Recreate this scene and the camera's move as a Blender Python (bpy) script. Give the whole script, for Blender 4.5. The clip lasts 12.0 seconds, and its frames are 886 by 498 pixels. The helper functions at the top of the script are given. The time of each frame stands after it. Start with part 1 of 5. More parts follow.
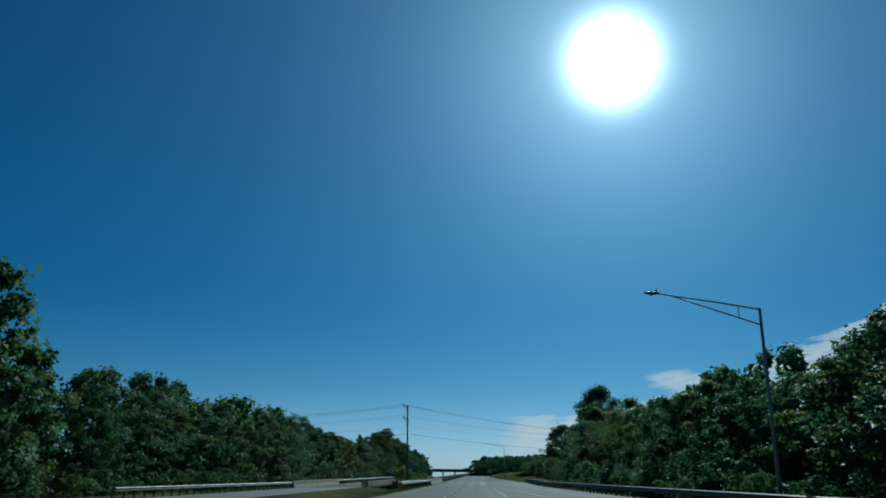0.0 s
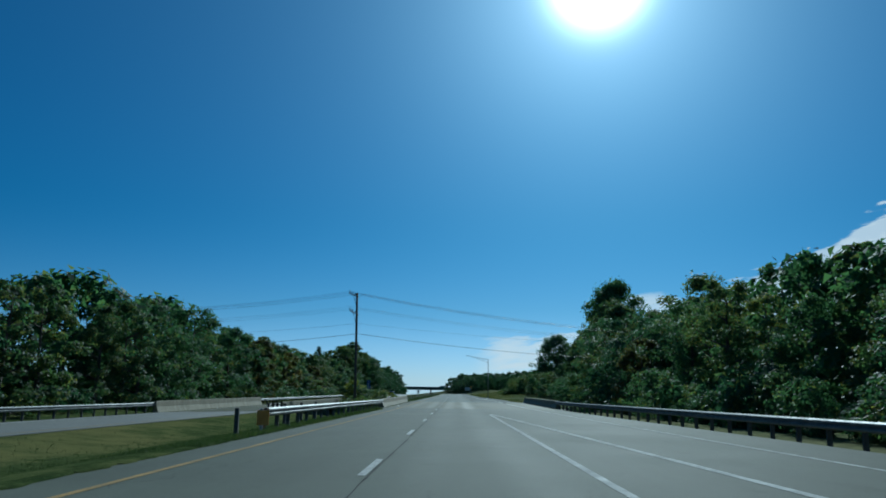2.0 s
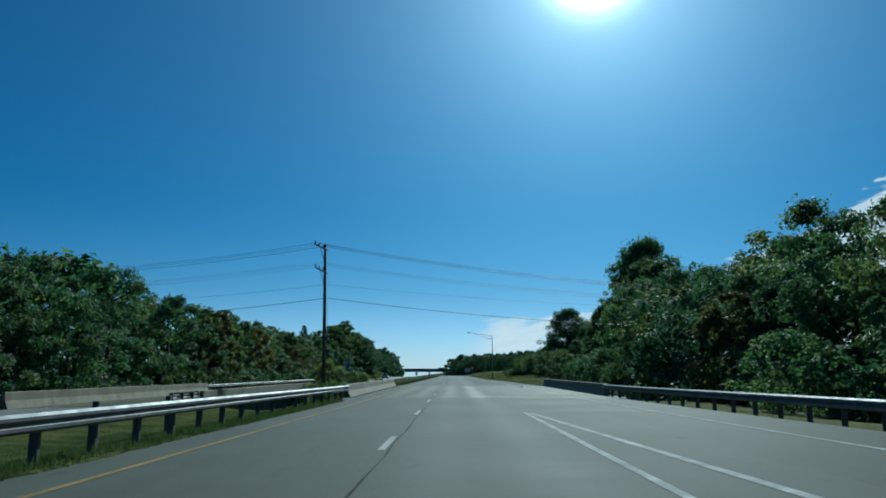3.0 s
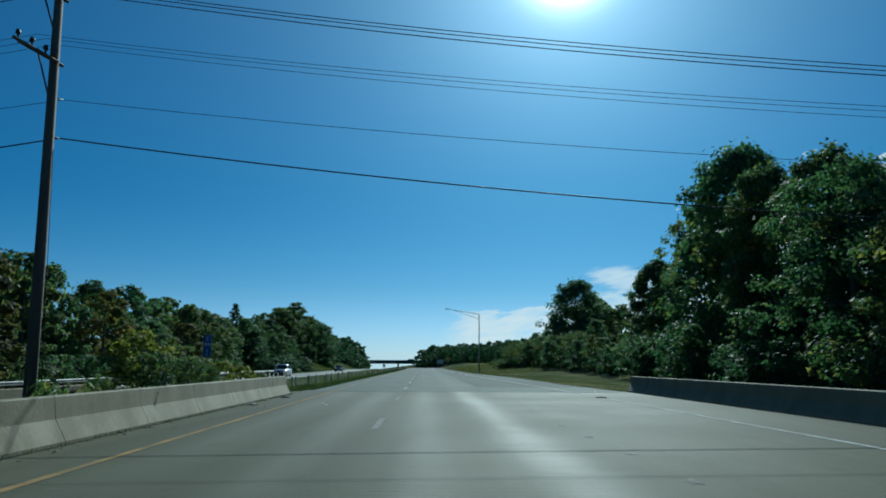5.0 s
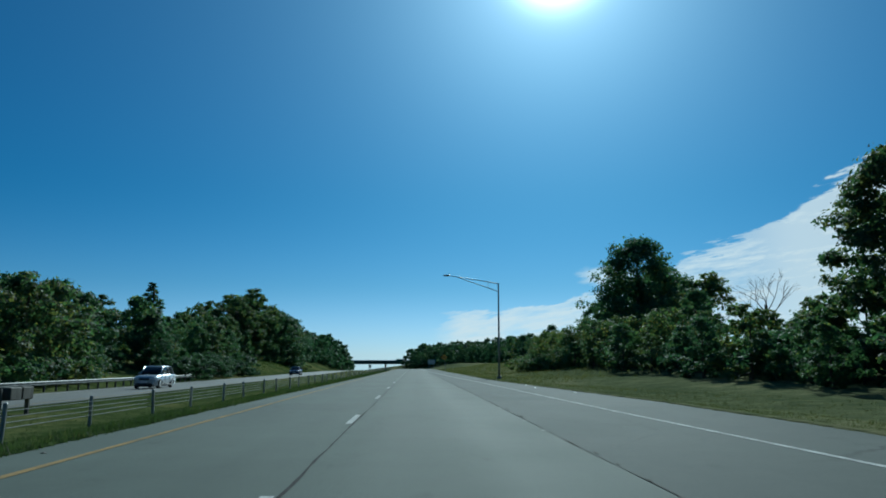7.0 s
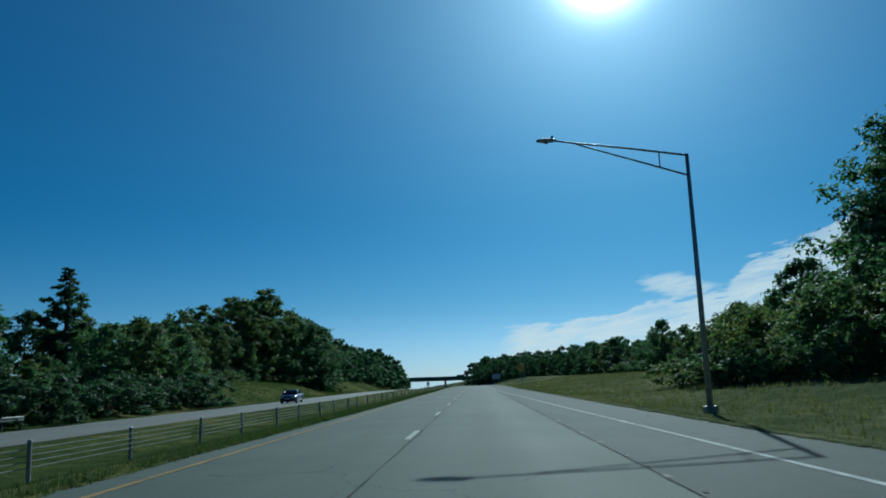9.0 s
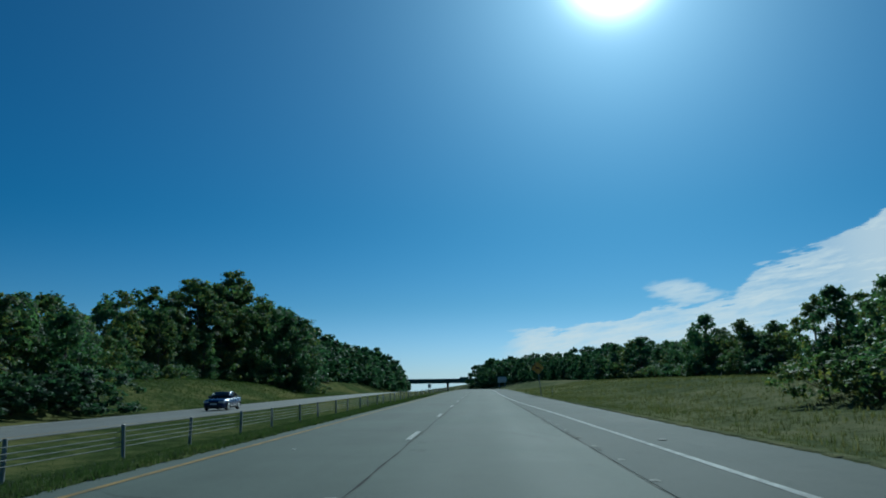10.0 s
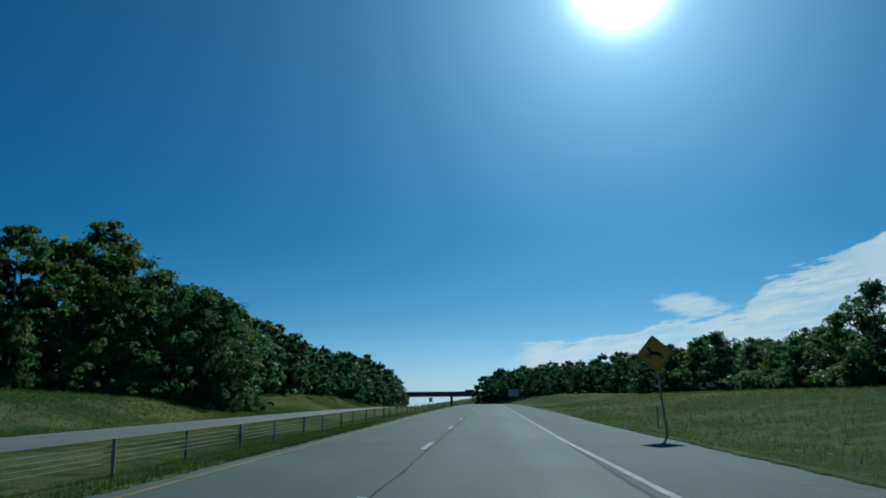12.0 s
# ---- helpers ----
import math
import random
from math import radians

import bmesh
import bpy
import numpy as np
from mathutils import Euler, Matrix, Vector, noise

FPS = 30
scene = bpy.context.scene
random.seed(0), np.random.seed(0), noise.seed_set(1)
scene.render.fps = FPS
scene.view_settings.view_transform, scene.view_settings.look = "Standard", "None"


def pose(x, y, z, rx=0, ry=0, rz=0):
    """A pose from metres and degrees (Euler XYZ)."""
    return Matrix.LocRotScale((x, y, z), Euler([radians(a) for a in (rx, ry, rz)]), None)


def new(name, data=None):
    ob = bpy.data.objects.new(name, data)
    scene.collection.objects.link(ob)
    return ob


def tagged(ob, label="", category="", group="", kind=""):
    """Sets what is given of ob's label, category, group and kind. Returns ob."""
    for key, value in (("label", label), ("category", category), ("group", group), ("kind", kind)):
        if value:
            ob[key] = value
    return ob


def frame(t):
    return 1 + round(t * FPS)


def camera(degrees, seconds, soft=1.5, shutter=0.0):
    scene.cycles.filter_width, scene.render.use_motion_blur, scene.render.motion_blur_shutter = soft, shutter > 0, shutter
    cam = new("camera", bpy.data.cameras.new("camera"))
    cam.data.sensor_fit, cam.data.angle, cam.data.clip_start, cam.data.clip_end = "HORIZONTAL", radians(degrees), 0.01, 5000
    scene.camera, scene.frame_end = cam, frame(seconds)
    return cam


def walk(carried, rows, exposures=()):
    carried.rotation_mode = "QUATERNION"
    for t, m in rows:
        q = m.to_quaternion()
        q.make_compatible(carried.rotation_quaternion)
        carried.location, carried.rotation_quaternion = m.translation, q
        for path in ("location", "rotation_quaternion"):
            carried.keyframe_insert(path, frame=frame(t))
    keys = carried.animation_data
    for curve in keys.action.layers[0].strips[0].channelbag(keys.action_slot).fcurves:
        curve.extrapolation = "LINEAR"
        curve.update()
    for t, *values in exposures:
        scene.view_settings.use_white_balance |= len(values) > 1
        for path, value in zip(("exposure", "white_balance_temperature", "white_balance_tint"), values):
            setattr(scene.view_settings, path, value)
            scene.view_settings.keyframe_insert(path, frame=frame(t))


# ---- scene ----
cam = camera(61.8, 12.0, soft=1.8)


def approach(y):
    """The highway falls gently towards the bridge, then runs level."""
    return 0.005 * (116 - y) if y < 104 else 0.005 / 48 * (128 - y) ** 2 if y < 128 else 0.0


def cam_row(t, x, y, yaw, pitch, roll):
    return (t, pose(x, y, 1.31 + approach(y), 90 + pitch, 0, yaw) @ pose(0, 0, 0, 0, 0, roll))


PATH = [cam_row(*r) for r in (
    (0.0, 2.00, 2.41, 2.84, 16.73, 0.76),
    (0.5, 1.87, 13.96, 2.02, 15.73, -0.54),
    (1.0, 1.74, 25.52, 1.83, 14.68, 0.30),
    (1.5, 1.61, 37.08, 1.64, 12.96, 0.60),
    (2.0, 1.43, 48.64, 1.05, 10.78, 0.90),
    (2.5, 1.29, 60.22, 0.85, 9.98, 0.90),
    (3.0, 1.24, 71.81, 0.84, 9.42, 0.14),
    (3.2, 1.19, 76.45, 0.80, 9.27, 0.00),
    (4.8, 0.93, 113.85, -1.24, 9.04, 0.26),
    (5.0, 0.95, 118.57, -1.39, 8.84, 0.31),
    (5.5, 1.04, 130.39, -1.71, 8.80, 0.28),
    (6.0, 1.16, 142.22, -1.82, 8.64, -0.87),
    (6.5, 1.29, 154.07, -2.01, 8.56, -0.31),
    (7.0, 1.41, 165.95, -2.17, 8.86, 0.04),
    (7.2, 1.45, 170.72, -1.89, 9.34, 0.03),
    (8.8, 1.61, 209.25, 2.03, 10.08, -1.31),
    (9.0, 1.63, 214.02, 2.30, 10.11, -1.89),
    (9.5, 1.69, 225.93, 2.71, 10.30, -1.81),
    (10.0, 1.74, 237.86, 2.83, 10.30, -0.75),
    (10.5, 1.77, 249.79, 3.13, 10.25, -0.40),
    (11.0, 1.77, 261.68, 3.44, 10.37, -0.53),
    (11.5, 1.72, 273.54, 3.50, 10.80, -1.05),
    (12.0, 1.67, 285.37, 3.45, 11.30, -0.47),
)]
walk(cam, PATH, exposures=((0.0, -0.25, 5250.0, -9.0), (1.0, -0.13, 5080.0, -8.0), (1.5, -0.04, 5080.0, -8.0), (2.0, 0.08, 5130.0, -8.0), (2.5, 0.18, 5260.0, -9.0), (3.2, 0.2, 5300.0, -9.0), (4.8, 0.22, 5370.0, -9.0), (6.5, 0.22, 5380.0, -9.0), (7.2, 0.2, 5340.0, -9.0), (9.0, 0.1, 5300.0, -9.0), (12.0, 0.03, 5300.0, -9.0)))

# ---- light: a clear autumn sky with the sun ahead ----
SUN_DIR = Vector((0.172, 0.846, 0.506)).normalized()
SUN_EL = math.asin(SUN_DIR.z)
SUN_AZ = math.atan2(SUN_DIR.x, SUN_DIR.y)
sun_data = bpy.data.lights.new("sun", "SUN")
sun_data.energy, sun_data.angle, sun_data.color = 3.8, radians(0.6), (1.0, 0.975, 0.9)
sun = new("sun", sun_data)
sun.rotation_euler = (-SUN_DIR).to_track_quat("-Z", "Y").to_euler()


class Nodes:
    """Short hand for node trees."""

    def __init__(self, tree):
        self.tree = tree

    def add(self, kind, ins=None):
        node = self.tree.nodes.new(kind)
        for key, value in (ins or {}).items():
            self.put(node.inputs[key], value)
        return node

    def put(self, socket, value):
        if isinstance(value, bpy.types.NodeSocket):
            self.tree.links.new(value, socket)
        else:
            socket.default_value = value

    def math(self, op, a, b=0.0, c=0.0):
        node = self.add("ShaderNodeMath")
        node.operation = op
        for i, value in enumerate((a, b, c)):
            self.put(node.inputs[i], value)
        return node.outputs[0]

    def ramp(self, value, lo, hi, out_lo=0.0, out_hi=1.0):
        node = self.add("ShaderNodeMapRange")
        node.interpolation_type = "SMOOTHSTEP"
        for i, v in enumerate((value, lo, hi, out_lo, out_hi)):
            self.put(node.inputs[i], v)
        return node.outputs[0]

    def mix(self, fac, a, b, blend="MIX"):
        node = self.add("ShaderNodeMix")
        node.data_type, node.blend_type = "RGBA", blend
        self.put(node.inputs[0], fac)
        self.put(node.inputs[6], a)
        self.put(node.inputs[7], b)
        return node.outputs[2]

    def vector(self, op, a, b):
        node = self.add("ShaderNodeVectorMath", {0: a, 1: b})
        node.operation = op
        return node

    def noise(self, vector, scale, detail=4.0, rough=0.55, out="Fac"):
        node = self.add("ShaderNodeTexNoise", {"Vector": vector, "Scale": scale, "Detail": detail, "Roughness": rough})
        return node.outputs[out]


def rgb(r, g, b):
    return (r, g, b, 1.0)


world = bpy.data.worlds.new("sky")
scene.world = world
world.use_nodes = True
world.node_tree.nodes.clear()
N = Nodes(world.node_tree)
direction = N.add("ShaderNodeTexCoord").outputs["Generated"]
sep = N.add("ShaderNodeSeparateXYZ", {0: direction})
dx, dy, dz = sep.outputs
up = N.add("ShaderNodeCombineXYZ", {0: dx, 1: dy, 2: N.math("MAXIMUM", dz, 0.012)})
sky = N.add("ShaderNodeTexSky")
sky.sky_type, sky.sun_disc, sky.sun_elevation, sky.sun_rotation = "NISHITA", False, SUN_EL, SUN_AZ
sky.air_density, sky.dust_density, sky.ozone_density, sky.altitude = 1.0, 0.3, 4.0, 200.0
N.put(sky.inputs[0], up.outputs[0])
low_air = N.ramp(dz, 0.24, -0.04)
air = N.mix(low_air, rgb(0.078, 0.262, 0.372), rgb(0.3, 0.4, 0.53))
air = N.mix(N.ramp(dz, 0.11, 0.0), air, rgb(0.36, 0.46, 0.68))
blue = N.mix(1.0, sky.outputs[0], air, "MULTIPLY")
# thin cirrus low on the side of the sun
azimuth = N.math("ARCTAN2", dx, dy)
height = N.math("ARCSINE", dz)
place = N.add("ShaderNodeCombineXYZ", {0: N.math("MULTIPLY", azimuth, 9.0), 1: N.math("MULTIPLY", N.math("SUBTRACT", height, N.math("MULTIPLY", azimuth, 0.18)), 42.0), 2: 0.3})
wisps = N.noise(place.outputs[0], 1.25, 8.0, 0.6)
streak_place = N.add("ShaderNodeCombineXYZ", {0: N.math("MULTIPLY", azimuth, 6.0), 1: N.math("MULTIPLY", N.math("SUBTRACT", height, N.math("MULTIPLY", azimuth, 0.1)), 95.0), 2: 1.7})
streaks = N.noise(streak_place.outputs[0], 1.0, 6.0, 0.6)
curls = N.noise(place.outputs[0], 4.6, 6.0, 0.62)
ragged = N.math("ADD", N.math("MULTIPLY", N.math("SUBTRACT", wisps, 0.5), 0.1), N.math("ADD", N.math("MULTIPLY", N.math("SUBTRACT", streaks, 0.5), 0.04), N.math("MULTIPLY", N.math("SUBTRACT", curls, 0.5), 0.028)))


def cloud_height(start, knots):
    """The upper rim of a cloud bank, in straight runs between (azimuth, height) knots."""
    total = start[1]
    for (a, ha), (b, hb) in zip([start] + knots, knots):
        run = N.add("ShaderNodeMapRange", {0: azimuth, 1: a, 2: b, 3: 0.0, 4: hb - ha})
        total = N.math("ADD", total, run.outputs[0])
    return total


rim = cloud_height((0.02, 0.045), [(0.05, 0.062), (0.11, 0.076), (0.24, 0.088), (0.325, 0.1), (0.36, 0.133), (0.44, 0.157), (0.51, 0.206), (0.7, 0.3), (1.1, 0.38), (1.9, 0.2)])
below = N.math("SUBTRACT", N.math("ADD", height, ragged), rim)
bank = N.math("MULTIPLY", N.ramp(below, 0.004, -0.007), N.math("MULTIPLY", N.ramp(azimuth, 0.015, 0.07), N.ramp(azimuth, 2.2, 1.2)))
bank = N.math("MULTIPLY", bank, N.ramp(N.math("ADD", height, ragged), 0.012, 0.05, 0.35, 1.0))
puff_x = N.math("DIVIDE", N.math("SUBTRACT", azimuth, 0.266), 0.05)
puff_y = N.math("DIVIDE", N.math("SUBTRACT", N.math("SUBTRACT", height, 0.112), N.math("MULTIPLY", N.math("SUBTRACT", azimuth, 0.266), -0.12)), 0.017)
puff = N.math("ADD", N.math("ADD", N.math("MULTIPLY", puff_x, puff_x), N.math("MULTIPLY", puff_y, puff_y)), N.math("MULTIPLY", ragged, 34.0))
bank = N.math("MAXIMUM", bank, N.math("MULTIPLY", N.ramp(puff, 1.0, 0.1), 0.92))
thin = N.math("ADD", N.math("MULTIPLY", N.ramp(wisps, 0.34, 0.52), 0.4), N.math("ADD", N.math("MULTIPLY", N.ramp(streaks, 0.38, 0.56), 0.3), N.math("MULTIPLY", N.ramp(curls, 0.36, 0.6), 0.3)))
thin = N.math("MAXIMUM", N.math("ADD", N.math("MULTIPLY", thin, 0.65), 0.3), N.ramp(azimuth, 0.33, 0.5, 0.0, 0.8))
veil = N.math("MULTIPLY", N.math("MULTIPLY", bank, thin), 0.92)
clouded = N.mix(veil, blue, rgb(6.2, 5.9, 5.7))
toward = N.vector("DOT_PRODUCT", direction, tuple(SUN_DIR)).outputs["Value"]
away = N.math("ARCCOSINE", N.math("MINIMUM", toward, 0.999999))
disc = N.math("MULTIPLY", N.math("EXPONENT", N.math("MULTIPLY", N.math("POWER", N.math("DIVIDE", away, 0.041), 2.0), -1.0)), 60.0)
halo = N.math("MULTIPLY", N.math("EXPONENT", N.math("DIVIDE", away, -0.088)), 7.0)
wide = N.math("MULTIPLY", N.math("EXPONENT", N.math("DIVIDE", away, -0.25)), 2.75)
glow = N.mix(1.0, clouded, N.mix(1.0, N.mix(1.0, rgb(1, 0.99, 0.97), disc, "MULTIPLY"),
             N.mix(1.0, N.mix(1.0, rgb(0.95, 0.98, 1), halo, "MULTIPLY"), N.mix(1.0, rgb(0.66, 0.98, 1.16), wide, "MULTIPLY"), "ADD"), "ADD"), "ADD")
background = N.add("ShaderNodeBackground", {0: glow, 1: 0.1})
N.tree.links.new(background.outputs[0], N.add("ShaderNodeOutputWorld").inputs[0])


# ---- materials ----
def material(name):
    m = bpy.data.materials.new(name)
    m.use_nodes = True
    m.node_tree.nodes.clear()
    n = Nodes(m.node_tree)
    shader = n.add("ShaderNodeBsdfPrincipled")
    n.tree.links.new(shader.outputs[0], n.add("ShaderNodeOutputMaterial").inputs[0])
    return m, n, shader


def rough_surface(name, dark, light, grain, blotch, roughness=0.8, bump=0.3, metallic=0.0, specular=0.5, stretch=(1, 1, 1)):
    """A worn surface with variation at two scales, in metres."""
    m, n, s = material(name)
    where = n.add("ShaderNodeTexCoord").outputs["Object"]
    where = n.vector("MULTIPLY", where, stretch).outputs[0]
    fine = n.noise(where, 1.0 / grain, 5.0, 0.65)
    wide_ = n.noise(where, 1.0 / blotch, 5.0, 0.6)
    both = n.math("ADD", n.math("MULTIPLY", fine, 0.45), n.math("MULTIPLY", wide_, 0.55))
    colour = n.mix(n.ramp(both, 0.32, 0.68), rgb(*dark), rgb(*light))
    n.put(s.inputs["Base Color"], colour)
    n.put(s.inputs["Roughness"], n.ramp(wide_, 0.3, 0.7, roughness + 0.06, roughness - 0.06))
    s.inputs["Metallic"].default_value = metallic
    s.inputs["Specular IOR Level"].default_value = specular
    if bump:
        b = n.add("ShaderNodeBump", {"Strength": bump, "Distance": grain * 0.5, "Height": fine})
        n.put(s.inputs["Normal"], b.outputs[0])
    return m


def leaf_material(name, dark, light, autumn, amount):
    m, n, s = material(name)
    luck = n.add("ShaderNodeNewGeometry").outputs["Random Per Island"]
    where = n.add("ShaderNodeTexCoord").outputs["Object"]
    clump = n.noise(where, 0.5, 3.0)
    tint = n.mix(n.math("ADD", n.math("MULTIPLY", luck, 0.6), n.math("MULTIPLY", n.ramp(clump, 0.3, 0.7), 0.4)), rgb(*dark), rgb(*light))
    turned = n.math("MULTIPLY", n.ramp(n.math("ADD", n.math("MULTIPLY", luck, 0.5), clump), 1.08 - amount, 1.2 - amount), 0.85)
    tint = n.mix(turned, tint, rgb(*autumn))
    own = n.add("ShaderNodeObjectInfo").outputs["Random"]
    tint = n.mix(1.0, tint, n.mix(own, rgb(0.7, 0.75, 0.84), rgb(1.14, 1.06, 0.93)), "MULTIPLY")
    n.put(s.inputs["Base Color"], tint)
    s.inputs["Roughness"].default_value = 0.62
    s.inputs["Specular IOR Level"].default_value = 0.14
    through_light = n.add("ShaderNodeBsdfTranslucent", {0: n.mix(1.0, tint, rgb(1.3, 1.55, 0.9), "MULTIPLY")})
    both = n.add("ShaderNodeMixShader", {0: 0.5, 1: s.outputs[0], 2: through_light.outputs[0]})
    out = [x for x in n.tree.nodes if x.bl_idname == "ShaderNodeOutputMaterial"][0]
    n.tree.links.new(both.outputs[0], out.inputs[0])
    return m


def weathered_road(name, dark, light, streak, roughness, shine=0.12, grooves=0.0, cracks=0.5, tracks=()):
    """Old pavement: aggregate, wheel tracks, oil down the lane's middle, sealed cracks."""
    m, n, s = material(name)
    where = n.add("ShaderNodeTexCoord").outputs["Object"]
    fine = n.noise(where, 28.0, 4.0, 0.7)
    long_ = n.vector("MULTIPLY", where, (1.0, 0.075, 1.0)).outputs[0]
    lanes = n.noise(long_, 0.9, 4.0, 0.6)
    patch = n.noise(where, 0.16, 5.0, 0.6)
    tone = n.math("ADD", n.math("MULTIPLY", fine, 0.3), n.math("ADD", n.math("MULTIPLY", lanes, streak), n.math("MULTIPLY", patch, 0.7 - streak)))
    colour = n.mix(n.ramp(tone, 0.33, 0.67), rgb(*dark), rgb(*light))
    # aggregate, oily blots and fine wandering cracks
    stones = n.noise(where, 75.0, 2.0, 0.5)
    colour = n.mix(n.math("MULTIPLY", n.ramp(stones, 0.52, 0.66), 0.45), colour, rgb(light[0] * 1.5, light[1] * 1.5, light[2] * 1.5))
    blots = n.ramp(n.noise(n.vector("MULTIPLY", where, (1.0, 0.5, 1.0)).outputs[0], 1.1, 6.0, 0.7), 0.58, 0.74)
    colour = n.mix(n.math("MULTIPLY", blots, 0.42), colour, rgb(dark[0] * 0.62, dark[1] * 0.62, dark[2] * 0.62))
    warped = n.vector("ADD", where, n.vector("MULTIPLY", n.noise(where, 0.8, 5.0, 0.6, "Color"), (1.6, 1.6, 0.0)).outputs[0]).outputs[0]
    cell = n.add("ShaderNodeTexVoronoi", {"Vector": n.vector("MULTIPLY", warped, (1.0, 0.55, 0.0)).outputs[0], "Scale": 0.22})
    cell.feature = "DISTANCE_TO_EDGE"
    line = n.math("MULTIPLY", n.ramp(cell.outputs["Distance"], 0.0045, 0.001), n.ramp(n.noise(where, 0.11, 3.0, 0.5), 0.5, 0.6))
    colour = n.mix(n.math("MULTIPLY", line, cracks), colour, rgb(0.035, 0.034, 0.032))
    sheen = shine
    rough_here = n.math("ADD", n.ramp(patch, 0.3, 0.7, roughness - 0.03, roughness + 0.03), n.math("MULTIPLY", fine, 0.08))
    if tracks:
        # wheel tracks polished by traffic
        across = n.add("ShaderNodeSeparateXYZ", {0: where}).outputs[0]
        worn = 0.0
        for x, half, strength in tracks:
            off = n.math("DIVIDE", n.math("SUBTRACT", n.math("ADD", across, n.math("MULTIPLY", n.math("SUBTRACT", lanes, 0.5), 0.5)), x), half)
            bell = n.math("MULTIPLY", n.math("EXPONENT", n.math("MULTIPLY", n.math("POWER", n.math("ABSOLUTE", off), 2.0), -1.0)), strength)
            worn = n.math("ADD", worn, bell)
        worn = n.math("MULTIPLY", worn, n.ramp(n.noise(n.vector("MULTIPLY", where, (0.5, 2.2, 1.0)).outputs[0], 1.0, 4.0, 0.6), 0.2, 0.6, 0.55, 1.0))
        sheen = n.math("ADD", shine, n.math("MULTIPLY", worn, 0.125))
        rough_here = n.math("SUBTRACT", rough_here, n.math("MULTIPLY", worn, 0.13))
    n.put(s.inputs["Base Color"], colour)
    n.put(s.inputs["Roughness"], rough_here)
    n.put(s.inputs["Specular IOR Level"], sheen)
    b = n.add("ShaderNodeBump", {"Strength": 0.35, "Distance": 0.012, "Height": fine})
    last = b.outputs[0]
    if grooves:
        comb = n.add("ShaderNodeTexWave", {"Vector": where, "Scale": grooves / 6.283, "Distortion": 1.5, "Detail": 2.0, "Detail Scale": 0.6})
        comb.bands_direction = "Y"
        c = n.add("ShaderNodeBump", {"Strength": 0.12, "Distance": 0.015, "Height": comb.outputs["Fac"], "Normal": last})
        last = c.outputs[0]
    n.put(s.inputs["Normal"], last)
    return m


ROAD = weathered_road("old concrete pavement", (0.07, 0.084, 0.074), (0.118, 0.138, 0.121), 0.19, 0.76, 0.05, 0.0, 0.5, ((1.0, 0.5, 0.05), (2.75, 0.55, 0.09)))
APPROACH = weathered_road("stained concrete pavement before the bridge", (0.062, 0.068, 0.055), (0.106, 0.115, 0.094), 0.22, 0.74, 0.05, 0.0, 0.5, ((1.0, 0.5, 0.07), (2.75, 0.55, 0.12)))
SHOULDER = weathered_road("darker concrete shoulder", (0.06, 0.07, 0.064), (0.11, 0.123, 0.113), 0.14, 0.8, 0.05)
DECK = weathered_road("bridge deck concrete", (0.07, 0.071, 0.049), (0.112, 0.112, 0.077), 0.45, 0.66, 0.035, 9.0, 0.35, ((0.95, 0.42, 0.23), (2.75, 0.45, 0.37), (-2.6, 0.45, 0.2), (-0.9, 0.4, 0.2)))
FAR_ROAD = weathered_road("pale concrete pavement", (0.118, 0.12, 0.112), (0.18, 0.182, 0.17), 0.3, 0.6)
SEAM = rough_surface("dirty joint between slabs", (0.06, 0.059, 0.053), (0.14, 0.135, 0.12), 0.05, 0.8, 0.9, 0.2, specular=0.03)
SEAL = rough_surface("bitumen crack seal", (0.03, 0.03, 0.03), (0.06, 0.06, 0.058), 0.05, 0.6, 0.9, 0.2, specular=0.03)
FADED_PAINT = rough_surface("nearly worn-off white paint", (0.13, 0.13, 0.115), (0.3, 0.3, 0.28), 0.05, 0.3, 0.85, 0.2, specular=0.05)
WHITE_PAINT = rough_surface("worn white road paint", (0.24, 0.245, 0.235), (0.52, 0.53, 0.505), 0.04, 0.5, 0.85, 0.2, specular=0.05)
YELLOW_PAINT = rough_surface("worn yellow road paint", (0.15, 0.125, 0.08), (0.36, 0.235, 0.085), 0.04, 0.8, 0.85, 0.2, specular=0.05)
CONCRETE = rough_surface("weathered cast concrete", (0.142, 0.128, 0.08), (0.216, 0.194, 0.121), 0.05, 0.9, 0.85, 0.35, stretch=(1, 1, 0.5))
STEEL = rough_surface("galvanised steel", (0.1, 0.11, 0.112), (0.19, 0.2, 0.203), 0.03, 0.4, 0.6, 0.08, 0.2, 0.3)
CABLE_STEEL = rough_surface("dull stranded wire rope", (0.14, 0.15, 0.145), (0.24, 0.25, 0.245), 0.03, 0.4, 0.85, 0.0, 0.1, 0.1)
POST_STEEL = rough_surface("dull galvanised post", (0.2, 0.21, 0.21), (0.36, 0.37, 0.37), 0.03, 0.3, 0.55, 0.1, 0.5)
RAIL_POST = rough_surface("dark weathered rail post", (0.05, 0.05, 0.045), (0.12, 0.115, 0.105), 0.02, 0.3, 0.85, 0.3, stretch=(1, 1, 0.2))
OLD_WOOD = rough_surface("creosoted pole wood", (0.055, 0.045, 0.036), (0.15, 0.125, 0.1), 0.015, 0.3, 0.85, 0.5, stretch=(1, 1, 0.08))
PAINTED_GREEN = rough_surface("painted bridge steel", (0.05, 0.1, 0.085), (0.09, 0.15, 0.125), 0.1, 1.5, 0.6, 0.1)
